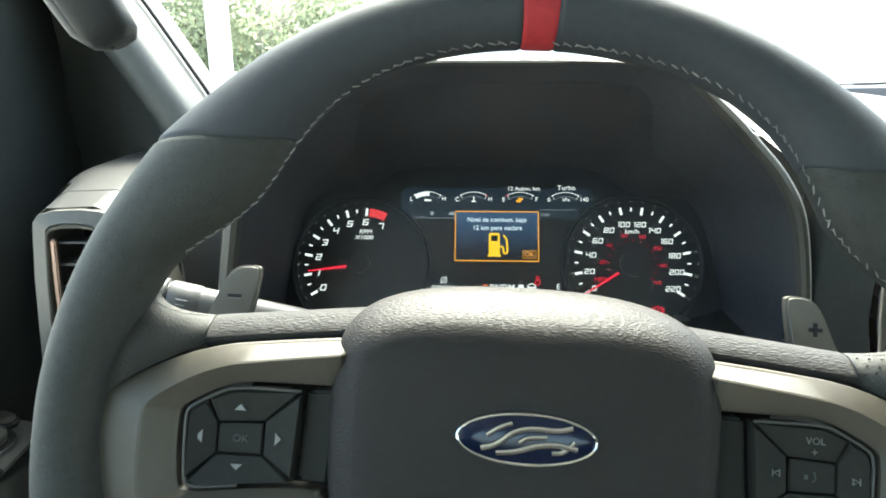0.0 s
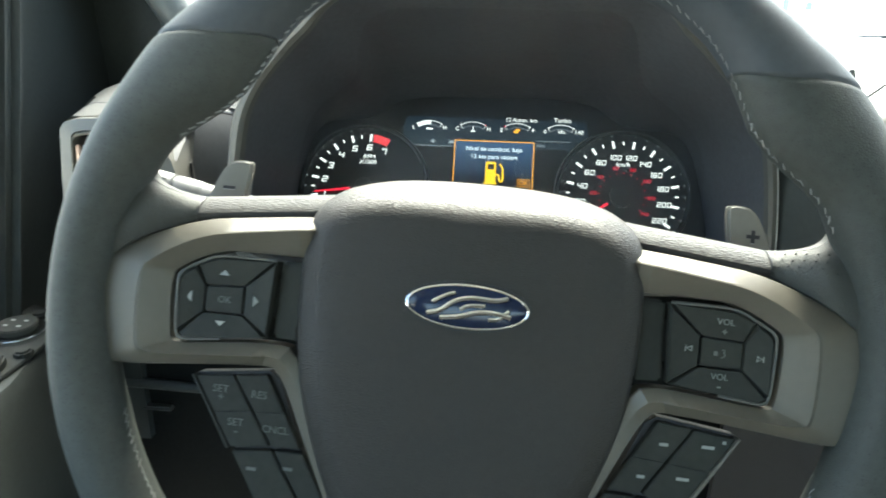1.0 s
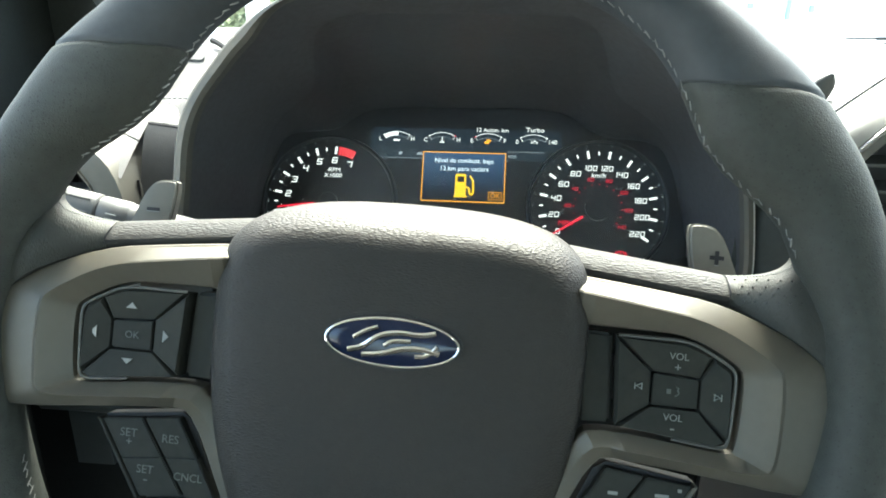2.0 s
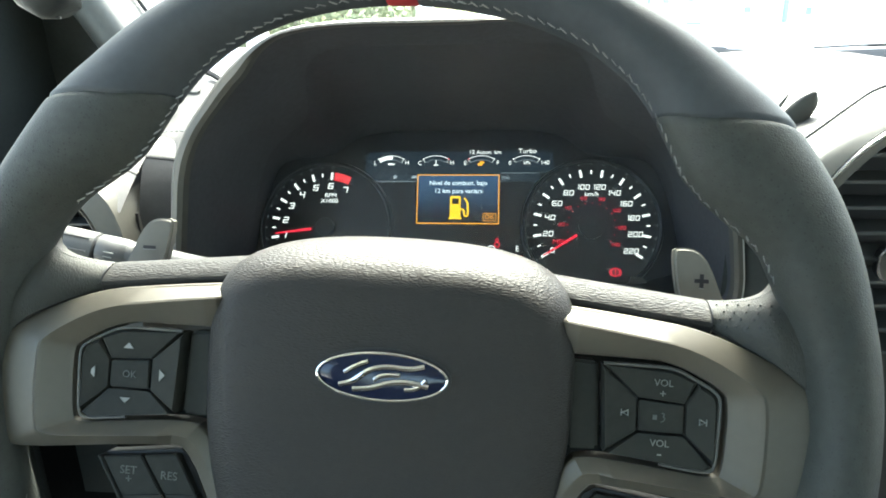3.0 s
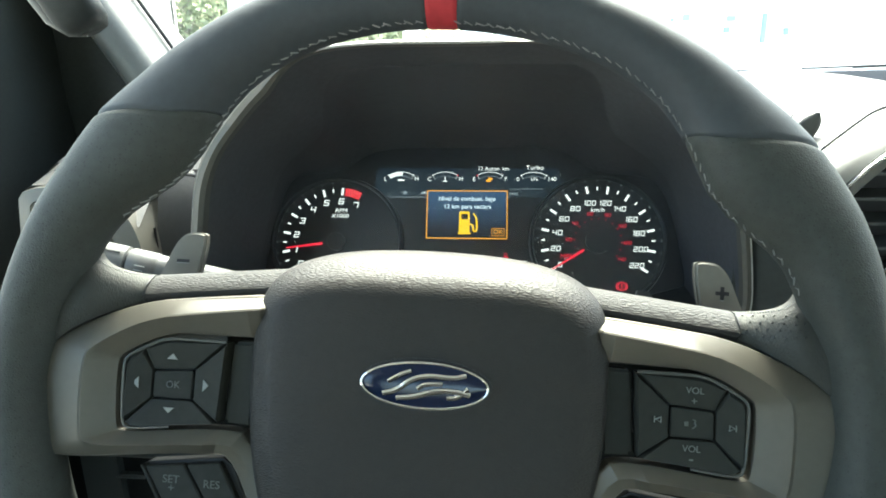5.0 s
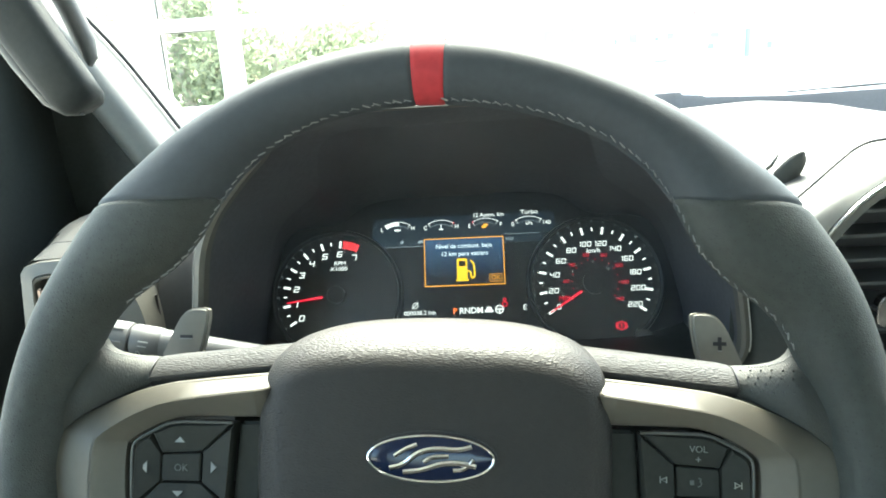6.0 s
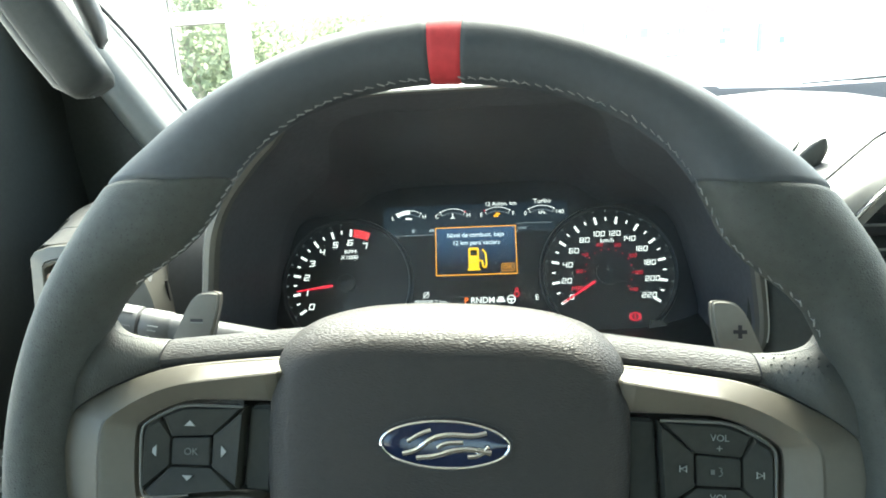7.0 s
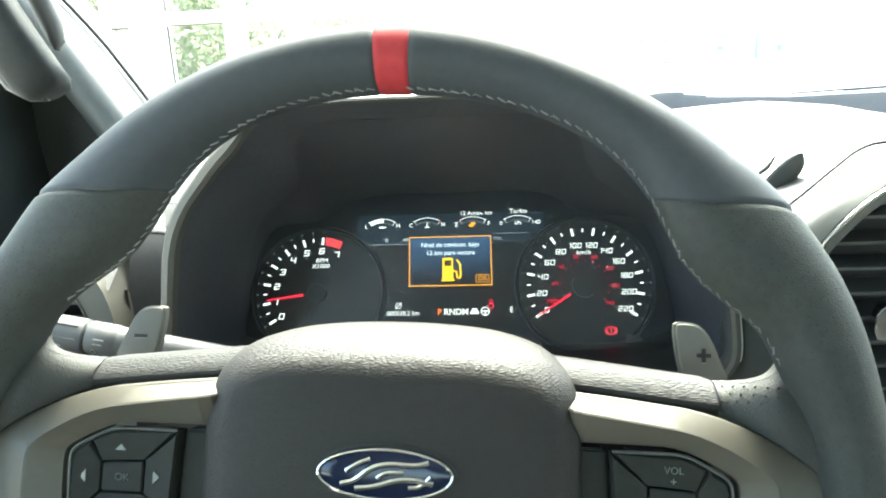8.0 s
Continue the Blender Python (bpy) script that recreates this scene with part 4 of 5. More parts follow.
dpart("cowl_trim", loft([hood_loop(0, 0.222), hood_loop(-0.6, 0.206), hood_loop(0, 0.2), hood_loop(2.5, 0.1965), hood_loop(7, 0.1955), hood_loop(10.5, 0.1975), hood_loop(12, 0.204)], cap=False), dash_trim, "satin grey cowl surround")
# Pale tube in place of the sun's glint on the cowl's right edge.
edge = [p for p in hood_loop(1.0, 0.1985) if p[0] > 0.16 and p[2] > 1.395]
dpart("edge_glint", tube(edge, 0.0008, 8), glint_pale, "pale line for the sun glint along the cowl edge", 60)
dpart("cowl_shell", loft([hood_loop(1, 0.21), hood_loop(-1, 0.225, flare=1), hood_loop(-1, 0.25, flare=4), hood_loop(-2, 0.3, drop=4, flare=8), hood_loop(2, 0.4, drop=14, flare=6), hood_loop(20, 0.52, drop=34, flare=6)], cap=False), dark_plastic, "grained vinyl cowl top")


def face_loop(k):
    """From the mouth of the cowl back to the plane of the dials, its roof curving down into that plane."""
    out = []
    for x, y, z in hood_loop(12, 0.204):
        v = (z - 1.37) / (1.585 - 1.37) * 0.205 - 0.072
        top = step01((z - 1.50) / 0.075)
        corner = CM @ Vector(((x - 0.003) * 0.99, v, -0.002))
        end = CM @ Vector(((x - 0.003) * (0.99 - 0.04 * top), v - 0.044 * top, -0.003))
        corner = corner.lerp((Vector((x, y, z)) + end) / 2, 0.55 * top)
        a, b = Vector((x, y, z)).lerp(corner, k), corner.lerp(end, k)
        out.append(tuple(a.lerp(b, k)))
    return out


dpart("cowl_tunnel", loft([face_loop(k) for k in (0, 0.03, 0.15, 0.3, 0.45, 0.6, 0.7, 0.8, 0.87, 0.93, 0.97, 1.0)], cap=False), tunnel_black, "smooth black cowl tunnel", 60)

# ---- dashboard, left of the cowl ----
def step(x, a, b):
    t = min(1, max(0, (x - a) / (b - a)))
    return t * t * (3 - 2 * t)


def left_top(x, y):
    return 1.503 + 0.004 * step(x, -0.33, -0.2) - 0.01 * step(y, 0.55, 0.9) + 0.003 * step(y, 0.25, 0.4) - 0.03 * step(-x, 0.345, 0.377) + 0.047 * step(x, -0.32, -0.23) * step(y, 0.27, 0.4) + 0.04 * step(y, 0.4, 0.85) * step(-x, 0.21, 0.33)


def grid_surface(fn, us, vs, thick=0.0):
    bm = bmesh.new()
    rows = [[bm.verts.new(fn(u, v)) for u in us] for v in vs]
    for a, b in zip(rows, rows[1:]):
        for i in range(len(us) - 1):
            bm.faces.new((a[i], a[i + 1], b[i + 1], b[i]))
    if thick:
        bmesh.ops.recalc_face_normals(bm, faces=bm.faces)
        bmesh.ops.solidify(bm, geom=list(bm.faces), thickness=thick)
    return bm


POD_TOP = [(-0.375, 1.45), (-0.345, 1.466), (-0.339, 1.480), (-0.330, 1.4895), (-0.290, 1.4915), (-0.272, 1.4805), (-0.241, 1.452), (-0.232, 1.425), (-0.205, 1.40), (-0.19, 1.45), (-0.165, 1.51)]


def left_skin(x, y):
    """Rises from the vent pod's upper edge, over a rounded shoulder, to the flat top."""
    lo = float(np.interp(x, [p[0] for p in POD_TOP], [p[1] for p in POD_TOP]))
    s = min(1, (y - 0.208) / 0.1)
    return (x, y, lo + (left_top(x, y) - lo) * math.sin(s * math.pi / 2))


XS = list(np.linspace(-0.374, -0.205, 34))
XA = [x for x in XS if -0.346 < x < -0.2435]
WIDE = XS + [-0.2, -0.193, -0.186, -0.178, -0.17, -0.165]
dpart("pod_shoulder", grid_surface(left_skin, XA, [0.208, 0.214, 0.22, 0.226, 0.232, 0.239]), soft_dash, "grey vinyl shoulder over the vent", 60)
dpart("left_pad", grid_surface(left_skin, XA, [0.2405, 0.246, 0.254, 0.262, 0.27]), soft_dash, "charcoal vinyl pad front", 60)
dpart("left_pad", grid_surface(left_skin, WIDE, [0.27, 0.28, 0.292, 0.31, 0.35, 0.42, 0.5, 0.6, 0.7, 0.8, 0.89]), soft_dash, "stitched charcoal vinyl pad", 60)
dpart("shoulder_seam", tube([tuple(Vector(left_skin(x, 0.2398)) + Vector((0, 0.0006, -0.0008))) for x in XA], 0.0011, 6), gap_black)
def flank(q, k):
    """Beside the cowl: upright below, rolling back into the flat top."""
    y0 = 0.222 + 0.022 * math.sin(q * math.pi / 2)
    dy, z = FLANK[k]
    return (-0.2435 + 0.042 * q, y0 + dy, z + 0.006 * (1 - 2 * q) * step(z, 1.44, 1.48) * step(-z, -1.506, -1.495))


FLANK = [(0, 1.28), (0, 1.34), (0.001, 1.39), (0.004, 1.43), (0.008, 1.448), (0.014, 1.463), (0.021, 1.476), (0.029, 1.4855), (0.031, 1.4875), (0.038, 1.4925), (0.05, 1.4985), (0.066, 1.503), (0.085, 1.5045)]
QS = list(np.linspace(0, 1, 9))
dpart("cowl_flank", grid_surface(flank, QS, list(range(8))), soft_dash, "dark grey flank beside the cowl", 60)
dpart("pad_edge", grid_surface(flank, QS, list(range(8, len(FLANK)))), soft_dash, "stitched vinyl pad edge", 60)
dpart("flank_seam", tube([tuple((Vector(flank(q, 7)) + Vector(flank(q, 8))) / 2 + Vector((0, 0.0006, -0.0004))) for q in QS], 0.0012, 6), gap_black)
bm = bmesh.new()
for k0 in (9.2, 9.9):
    lo, t = int(k0), k0 - int(k0)
    row = [Vector(flank(q, lo)).lerp(Vector(flank(q, lo + 1)), t) + Vector((0, -0.0004, 0.0006)) for q in np.linspace(0.0, 1.0, 14)]
    for p, q in zip(row, row[1:]):
        join(bm, tube([p.lerp(q, 0.15), p.lerp(q, 0.8)], 0.00028, 5))
tagged(dpart("edge_stitching", bm, thread), kind="stuff")
dpart("side_panel", grid_surface(lambda q, z: (0.208 + 0.03 * q + 0.012 * q * step(-z, -1.46, -1.38), 0.213 - 0.046 * q, 1.28 + (z - 1.28) * (1 - 0.13 * q)), list(np.linspace(0, 1, 7)), [1.28, 1.33, 1.38, 1.42, 1.45, 1.475, 1.508]), door_plastic, "dark grey panel beside the cowl", 60)
dpart("side_seam", tube([(-0.2425, 0.225, z) for z in (1.28, 1.34, 1.40, 1.452)], 0.0011, 6), gap_black)
pts = [(x, y, left_top(x, y) + 0.0002) for x, y in zip(np.linspace(-0.237, -0.207, 8), np.linspace(0.374, 0.349, 8))]
dpart("pad_seam", tube([(x, y, z + 0.001) for x, y, z in pts], 0.003, 6), gap_black)
pts = [(x, 0.286, left_top(x, 0.286) - 0.0005) for x in np.linspace(-0.30, -0.19, 24)]
bm = bmesh.new()
for a, b in zip(pts[::1], pts[1::1]):
    p, q = Vector(a), Vector(b)
    join(bm, tube([p.lerp(q, 0.15), p.lerp(q, 0.8)], 0.0007, 5))
st = dpart("pad_stitching", bm, thread)
tagged(st, kind="stuff")
spk = [(-0.260, 0.352), (-0.231, 0.336), (-0.234, 0.352), (-0.249, 0.374)]
bm = loft([[(x, y, left_top(x, y) + dz) for x, y in rounded(spk, 2)] for dz in (-0.002, 0.0022)])
dpart("speaker_grille", bm, pod_plastic)

dpart("end_panel", box(-0.42, -0.34, 0.30, 0.9, 1.1, 1.455, 0.02), dark_plastic, "dark dashboard end panel")

# ---- left air vent pod ----
vent = thing("air_vent", "tall dashboard air vent with grey surround and copper insert", "air vent", Matrix.Translation((-0.295, 0.2, 1.4)))
VI = Matrix.Translation((0.295, -0.2, -1.4))


def vpart(name, bm, m, label=""):
    return part(name, moved(bm, VI), m, vent, label)


def xz(outline, y, s=1.0, cx=0.0, cz=0.0):
    return [((cx + (x - cx) * s) / 1000, y, (cz + (z - cz) * s) / 1000) for x, z in outline]


pod_o = rounded([(-339, 1478), (-330, 1489), (-292, 1491), (-268, 1484), (-253, 1471), (-245, 1453), (-241, 1425), (-238, 1330), (-245, 1312), (-348, 1308), (-352, 1322)], 1)
pod_i = rounded([(-327, 1472), (-321, 1478.5), (-296, 1479.5), (-283, 1473), (-270, 1460), (-262, 1442), (-258, 1420), (-256, 1338), (-260, 1328), (-336, 1325), (-339, 1333)], 1)
vpart("pod", loft([xz(pod_o, 0.33, 1.06, -0.3, 1400), xz(pod_o, 0.24, 1.03, -300, 1400), xz(pod_o, 0.212, 1.0), xz(pod_o, 0.203, 0.992, -300, 1400), xz(pod_i, 0.200, 1.02, -297, 1400), xz(pod_i, 0.2035, 1.0), xz(pod_i, 0.245, 0.99, -297, 1400)], cap=False), dash_trim, "grey vent surround")
vpart("vent_back", loft([xz(pod_i, 0.248), xz(pod_i, 0.25)]), gap_black)
vpart("vent_rim", loft([xz(pod_i, 0.2035, 1.012, -297, 1400), xz(pod_i, 0.1985, 1.0, -297, 1400), xz(pod_i, 0.1995, 0.975, -297, 1400), xz(pod_i, 0.206, 0.968, -297, 1400)], cap=False), paddle_metal, "thin light vent rim")
for k in range(9):
    z = 1.4645 - 0.0168 * k
    xr = lerp_table(z, [(1.42, -0.258), (1.442, -0.263), (1.46, -0.271), (1.473, -0.284)])
    bm = prism([(-0.334, 0.206), (xr, 0.206), (xr, 0.226), (-0.334, 0.226)], z - 0.0008, z + 0.0008, 0.0005)
    vpart("slat", bm, pod_plastic)
for x in (-0.306, -0.284):
    vpart("vane", box(x - 0.0007, x + 0.0007, 0.228, 0.244, 1.33, 1.476), gap_black)
vpart("side_insert", moved(box(-0.0024, 0.0018, 0.201, 0.206, -0.067, 0.068, 0.001), Matrix.Translation((-0.3268, 0, 1.4)) @ Matrix.Rotation(radians(3.4), 4, "Y")), copper, "copper-coloured insert")
vpart("thumb_wheel", moved(prism(ellipse(0, 0, 0.006, 0.006, 24), -0.003, 0.003, 0.0008), Matrix.Translation((-0.298, 0.205, 1.395)) @ Matrix.Rotation(radians(90), 4, "Y")), chrome)

# ---- dashboard, right of the cowl ----
SEAM = smooth_open([(0.224, 0.179, 1.507), (0.228, 0.182, 1.509), (0.233, 0.186, 1.511), (0.252, 0.2, 1.519), (0.278, 0.22, 1.531), (0.306, 0.24, 1.5435), (0.33, 0.246, 1.5455), (0.45, 0.25, 1.546), (0.7, 0.25, 1.54), (1.1, 0.25, 1.53)], 2)
LIP = smooth_open([(0.2475, 0.166, 1.40), (0.2395, 0.164, 1.45), (0.2365, 0.161, 1.476), (0.2445, 0.16, 1.4935), (0.259, 0.161, 1.5105), (0.273, 0.163, 1.5225), (0.292, 0.168, 1.5315), (0.45, 0.18, 1.538), (0.7, 0.18, 1.538), (1.1, 0.18, 1.53)], 2)


CREST = [(0.19, 1.55), (0.25, 1.5545), (0.30, 1.5575), (0.35, 1.56), (0.40, 1.556), (0.45, 1.543), (0.5, 1.53), (0.7, 1.52), (1.1, 1.50)]


def right_row(k):
    out = []
    for x, y, z in SEAM:
        yy = y + k * (0.86 - y)
        crest = lerp_table(x, CREST)
        up = crest - z
        zz = z + up * step(k, 0, 0.45) - 0.06 * max(0, k - 0.45) ** 1.2
        out.append((x, yy, zz))
    return out


dpart("right_top", loft([right_row(k) for k in (0.0, 0.01, 0.05, 0.12, 0.2, 0.3, 0.4, 0.5, 0.6, 0.7, 0.8, 0.9, 1.0)], closed=False), soft_dash, "grained charcoal dash top", 60)
band = []
for k in (0, 0.04, 0.12, 0.25, 0.4, 0.55, 0.7, 0.85, 0.95, 1.0):
    row = []
    for (ax, ay, az), (bx, by, bz) in zip(SEAM, LIP):
        bz = max(bz, 1.472)
        bulge = math.sin(k ** 1.35 * math.pi) * 0.013
        row.append((ax + k * (bx - ax), ay + k * (by - ay) - bulge * 0.55, az - 0.0015 + k * (bz - az + 0.0015) + bulge * 0.75))
    band.append(row)
dpart("upper_band", loft(band, closed=False), band_vinyl, "padded grey vinyl band", 60)
dpart("seam_gap", tube([(x, y + 0.001, z - 0.0007) for x, y, z in SEAM], 0.0011, 6), gap_black)
dpart("bright_strip", tube([(x + 0.001, y - 0.001, z - 0.002) for x, y, z in LIP], 0.0016, 8), chrome, "thin bright strip")
inner = [(x + 0.006, y - 0.001, z - 0.006) for x, y, z in LIP]
dpart("vent_lip", loft([[(x, y, z - 0.002) for x, y, z in LIP], inner, [(x + 0.004, y + 0.04, z - 0.004) for x, y, z in inner]], closed=False), dash_trim, "grey vent surround")
dpart("vent_backing", box(0.212, 1.15, 0.215, 0.222, 1.0, 1.50), gap_black)
cvent = thing("centre_vent", "dark dashboard centre air vent with horizontal slats", "air vent", Matrix.Translation((0.3, 0.22, 1.45)))
CI = Matrix.Translation((-0.3, -0.22, -1.45))
for k in range(9):
    z = 1.5075 - 0.0167 * k
    x0 = float(np.interp(z, [p[2] for p in inner[:-8]], [p[0] for p in inner[:-8]]))
    part("slat", moved(prism([(x0, 0.168), (0.62, 0.178), (0.62, 0.205), (x0, 0.2)], z - 0.0011, z + 0.0011, 0.0006), CI), pod_plastic, cvent)
part("thumb_wheel", moved(prism(rounded([(-0.007, -0.011), (0.007, -0.011), (0.007, 0.011), (-0.007, 0.011)], 1), -0.004, 0.004, 0.001), CI @ Matrix.Translation((0.291, 0.163, 1.4405)) @ Matrix.Rotation(radians(90), 4, "X")), chrome, cvent, "bright thumb wheel")
dpart("lower_panel", box(-0.45, 1.15, 0.31, 0.33, 0.9, 1.33), panel_black, "black lower dashboard panel")
dpart("knee_edge", tube([(-0.43, 0.303, 1.189), (-0.36, 0.302, 1.19), (-0.25, 0.303, 1.186)], [0.0055, 0.006, 0.005], 10), dark_plastic, "rounded lower edge of the knee panel")
dpart("release_lever", moved(box(-0.017, 0.017, -0.006, 0.004, -0.0025, 0.0025, 0.002), Matrix.Translation((-0.348, 0.304, 1.16))), pod_plastic, "small grey release lever")
# fin beside the cowl on the dash top
FIN_R = smooth_open([(0.2475, 1.5104), (0.2553, 1.5169), (0.2606, 1.5247), (0.2638, 1.5333), (0.2612, 1.5402)], 2)
FIN_L = smooth_open([(0.2315, 1.516), (0.2405, 1.5264), (0.2462, 1.5326), (0.2525, 1.5385), (0.2578, 1.5412)], 2)
fin = []
for (ax, az), (bx, bz) in zip(FIN_R, FIN_L):
    cx, cz, w = (ax + bx) / 2, (az + bz) / 2, Vector(((ax - bx) / 2, (az - bz) / 2))
    fin.append([(cx + w.x * math.cos(q), 0.23 + 0.0035 * math.sin(q), cz + w.y * math.cos(q)) for q in np.linspace(0, 2 * math.pi, 16, endpoint=False)])
solo("dash_fin", loft(fin), dark_plastic, "small dark plastic fin on the dashboard top", "fin")

dpart("fin_edge", tube([(0.2329, 0.23, 1.5272), (0.2381, 0.23, 1.531), (0.2416, 0.23, 1.5364), (0.2432, 0.23, 1.5398)], [0.0016, 0.0015, 0.001, 0.0003], 8), dark_plastic)

# ---- pillar, handle, door ----
EDGE = [(-0.262, 0.42, 1.50), (-0.278, 0.42, 1.543), (-0.300, 0.42, 1.578), (-0.322, 0.42, 1.613), (-0.347, 0.42, 1.652), (-0.385, 0.40, 1.71), (-0.42, 0.34, 1.80), (-0.42, 0.2, 1.95)]
EDGE = smooth_open(EDGE, 2)
rows = []
for dx, dy, dz in ((0.004, 0.05, -0.004), (0, 0, 0), (-0.003, -0.04, -0.001), (-0.006, -0.047, -0.003), (-0.012, -0.053, -0.007), (-0.02, -0.055, -0.013), (-0.027, -0.053, -0.018), (-0.032, -0.046, -0.021), (-0.035, -0.03, -0.023), (-0.036, 0.01, -0.024)):
    rows.append([(x + dx, y + dy, z + dz) for x, y, z in EDGE])
tagged(part("pillar_trim", loft(rows, closed=False), pillar_vinyl, None, "", 60), "grey moulded trim on the windshield pillar", "pillar", kind="structure")
# Trim carried on in a darker plastic; its deep shade is in the colour.
rows = [[(x + dx, y + dy, z + dz) for x, y, z in EDGE] for dx, dy, dz in ((-0.03, 0.006, -0.022), (-0.06, -0.002, -0.04), (-0.1, -0.004, -0.057), (-0.14, 0.006, -0.07), (-0.19, 0.03, -0.085))]
tagged(part("pillar_base", loft(rows, closed=False), door_plastic, None, "", 60), "trim between windshield pillar and door, its deep shade put into the colour", "pillar", kind="structure")
solo("windshield_seal", tube([(x + 0.003, y + 0.003, z + 0.002) for x, y, z in EDGE], 0.002, 8), rubber, "black rubber seal along the windshield edge", "seal")
handle = thing("grab_handle", "dark grey moulded grab handle on the windshield pillar", "grab handle", Matrix.Translation((-0.3, 0.25, 1.65)))
bar = []
for (x, y, z), w in (((-0.2835, 0.262, 1.5985), 0.010), ((-0.284, 0.256, 1.6025), 0.0165), ((-0.288, 0.25, 1.611), 0.0195), ((-0.301, 0.245, 1.639), 0.0205), ((-0.3225, 0.24, 1.685), 0.0215), ((-0.352, 0.22, 1.75), 0.0215), ((-0.37, 0.2, 1.80), 0.02)):
    ax = Vector((0.86, 0.0, 0.5))
    bar.append([(Vector((x - 0.011, y, z + 0.004)) + ax * (w * math.copysign(abs(math.cos(k)) ** 0.6, math.cos(k))) + Vector((0, 0.013 * math.copysign(abs(math.sin(k)) ** 0.6, math.sin(k)), 0))) for k in np.linspace(0, 2 * math.pi, 20, endpoint=False)])
HC = Matrix.Translation((0.048, -0.252, 1.605))
HT = Matrix.Translation((0.3, -0.25, -1.65)) @ HC @ Matrix.Scale(0.872, 4) @ HC.inverted()
part("grip", moved(loft(bar), HT), handle_grey, handle, "", 80)
part("lip", moved(tube([(-0.298, 0.258, 1.598), (-0.311, 0.256, 1.6005), (-0.323, 0.254, 1.610), (-0.339, 0.252, 1.638), (-0.361, 0.247, 1.682), (-0.39, 0.229, 1.745)], [0.001, 0.0035, 0.0055, 0.0065, 0.0065, 0.006], 10), HT), pod_plastic, handle, "grey lower lip")
part("inner_rail", moved(tube([(-0.32, 0.275, 1.72), (-0.3045, 0.277, 1.68), (-0.297, 0.277, 1.655), (-0.294, 0.275, 1.642), (-0.294, 0.273, 1.636)], [0.009, 0.009, 0.0085, 0.006, 0.002], 14), HT), pod_plastic, handle)
part("mount", moved(tube([(-0.306, 0.262, 1.632), (-0.36, 0.34, 1.634), (-0.41, 0.41, 1.637)], [0.006, 0.006, 0.006], 14), HT), handle_grey, handle)

door = thing("door_panel", "dark moulded driver door panel with switches on its armrest", "door", Matrix.Translation((-0.45, 0.1, 1.2)))
DO = Matrix.Translation((0.45, -0.1, -1.2))


def opart(name, bm, m, label="", parent=None):
    return part(name, moved(bm, DO), m, parent or door, label)


def yz(outline, x0, x1, bevel=0.004):
    """A plate in the plane of the door: outline in y, z, from x0 to x1."""
    bm = prism(outline, x0, x1, bevel)
    return moved(bm, Matrix(((0, 0, 1, 0), (1, 0, 0, 0), (0, 1, 0, 0), (0, 0, 0, 1))))


opart("upper_panel", yz([(-0.9, 0.95), (0.42, 0.95), (0.42, 1.352), (-0.9, 1.352)], -0.50, -0.455), door_plastic, "dark grained door skin")
opart("sill_strip", yz([(-0.9, 1.352), (0.19, 1.352), (0.194, 1.362), (-0.9, 1.362)], -0.475, -0.43, 0.003), rubber, "black window seal")
opart("window_post", yz([(0.189, 1.35), (0.213, 1.35), (0.313, 1.70), (0.286, 1.70)], -0.442, -0.425, 0.004), rubber, "black window channel")
opart("frame_post", yz([(0.176, 1.2), (0.194, 1.2), (0.339, 1.72), (0.319, 1.72)], -0.455, -0.412, 0.008), door_plastic, "dark door frame")
opart("sail_panel", yz([(0.194, 1.2), (0.7, 1.2), (0.7, 1.5), (0.5, 1.53), (0.47, 1.55), (0.42, 1.72), (0.339, 1.72)], -0.46, -0.425, 0.006), door_plastic, "dark mirror corner panel")
arm = [[(x, y, z) for x, z in ((-0.50, 1.10), (-0.335 - 0.015 * k, 1.10), (-0.335 - 0.015 * k, 1.285), (-0.345 - 0.015 * k, 1.298), (-0.43, 1.303), (-0.446, 1.308), (-0.454, 1.33), (-0.50, 1.33))] for k, y in ((0, -0.9), (0, 0.0), (0.6, 0.12), (2.0, 0.2), (4.6, 0.25), (6.5, 0.262))]
opart("armrest", loft(arm), door_plastic, "grey moulded armrest")
PLATE = Matrix.Translation((-0.392, 0.168, 1.2995)) @ Matrix.Rotation(radians(1.5), 4, "X")
plate = opart("switch_plate", moved(prism(rounded([(-0.043, -0.17), (0.030, -0.17), (0.030, 0.045), (0.012, 0.062), (-0.025, 0.062), (-0.043, 0.045)], 1), 0, 0.0035, 0.001), PLATE), button_black, "glossy black switch plate")


def sw(cx, cy, w, l, h=0.011):
    return moved(prism(rounded([(cx - w, cy - l), (cx + w, cy - l), (cx + w, cy + l), (cx - w, cy + l)], 1), 0.001, h, 0.002), PLATE)


for cx, cy in ((-0.022, -0.045), (0.012, -0.045), (-0.022, -0.105), (0.012, -0.105)):
    opart("window_switch", sw(cx, cy, 0.012, 0.022), button_black, "dark window switch", plate)
kn = [moved(prism(ellipse(-0.004, 0.02, r, r, 32), z0, z1, 0.001), PLATE) for r, z0, z1 in ((0.0225, 0.001, 0.008), (0.0165, 0.008, 0.014))]
opart("mirror_knob_ring", kn[0], chrome, "bright ring of the mirror knob", plate)
opart("mirror_knob", kn[1], button_black, "", plate)
for dx, dy in ((-0.006, -0.005), (0.006, -0.005), (-0.006, 0.005), (0.006, 0.005)):
    opart("knob_mark", moved(box(-0.004 + dx - 0.0018, -0.004 + dx + 0.0018, 0.02 + dy - 0.001, 0.02 + dy + 0.001, 0.0135, 0.0145), PLATE), print_grey, "", plate)
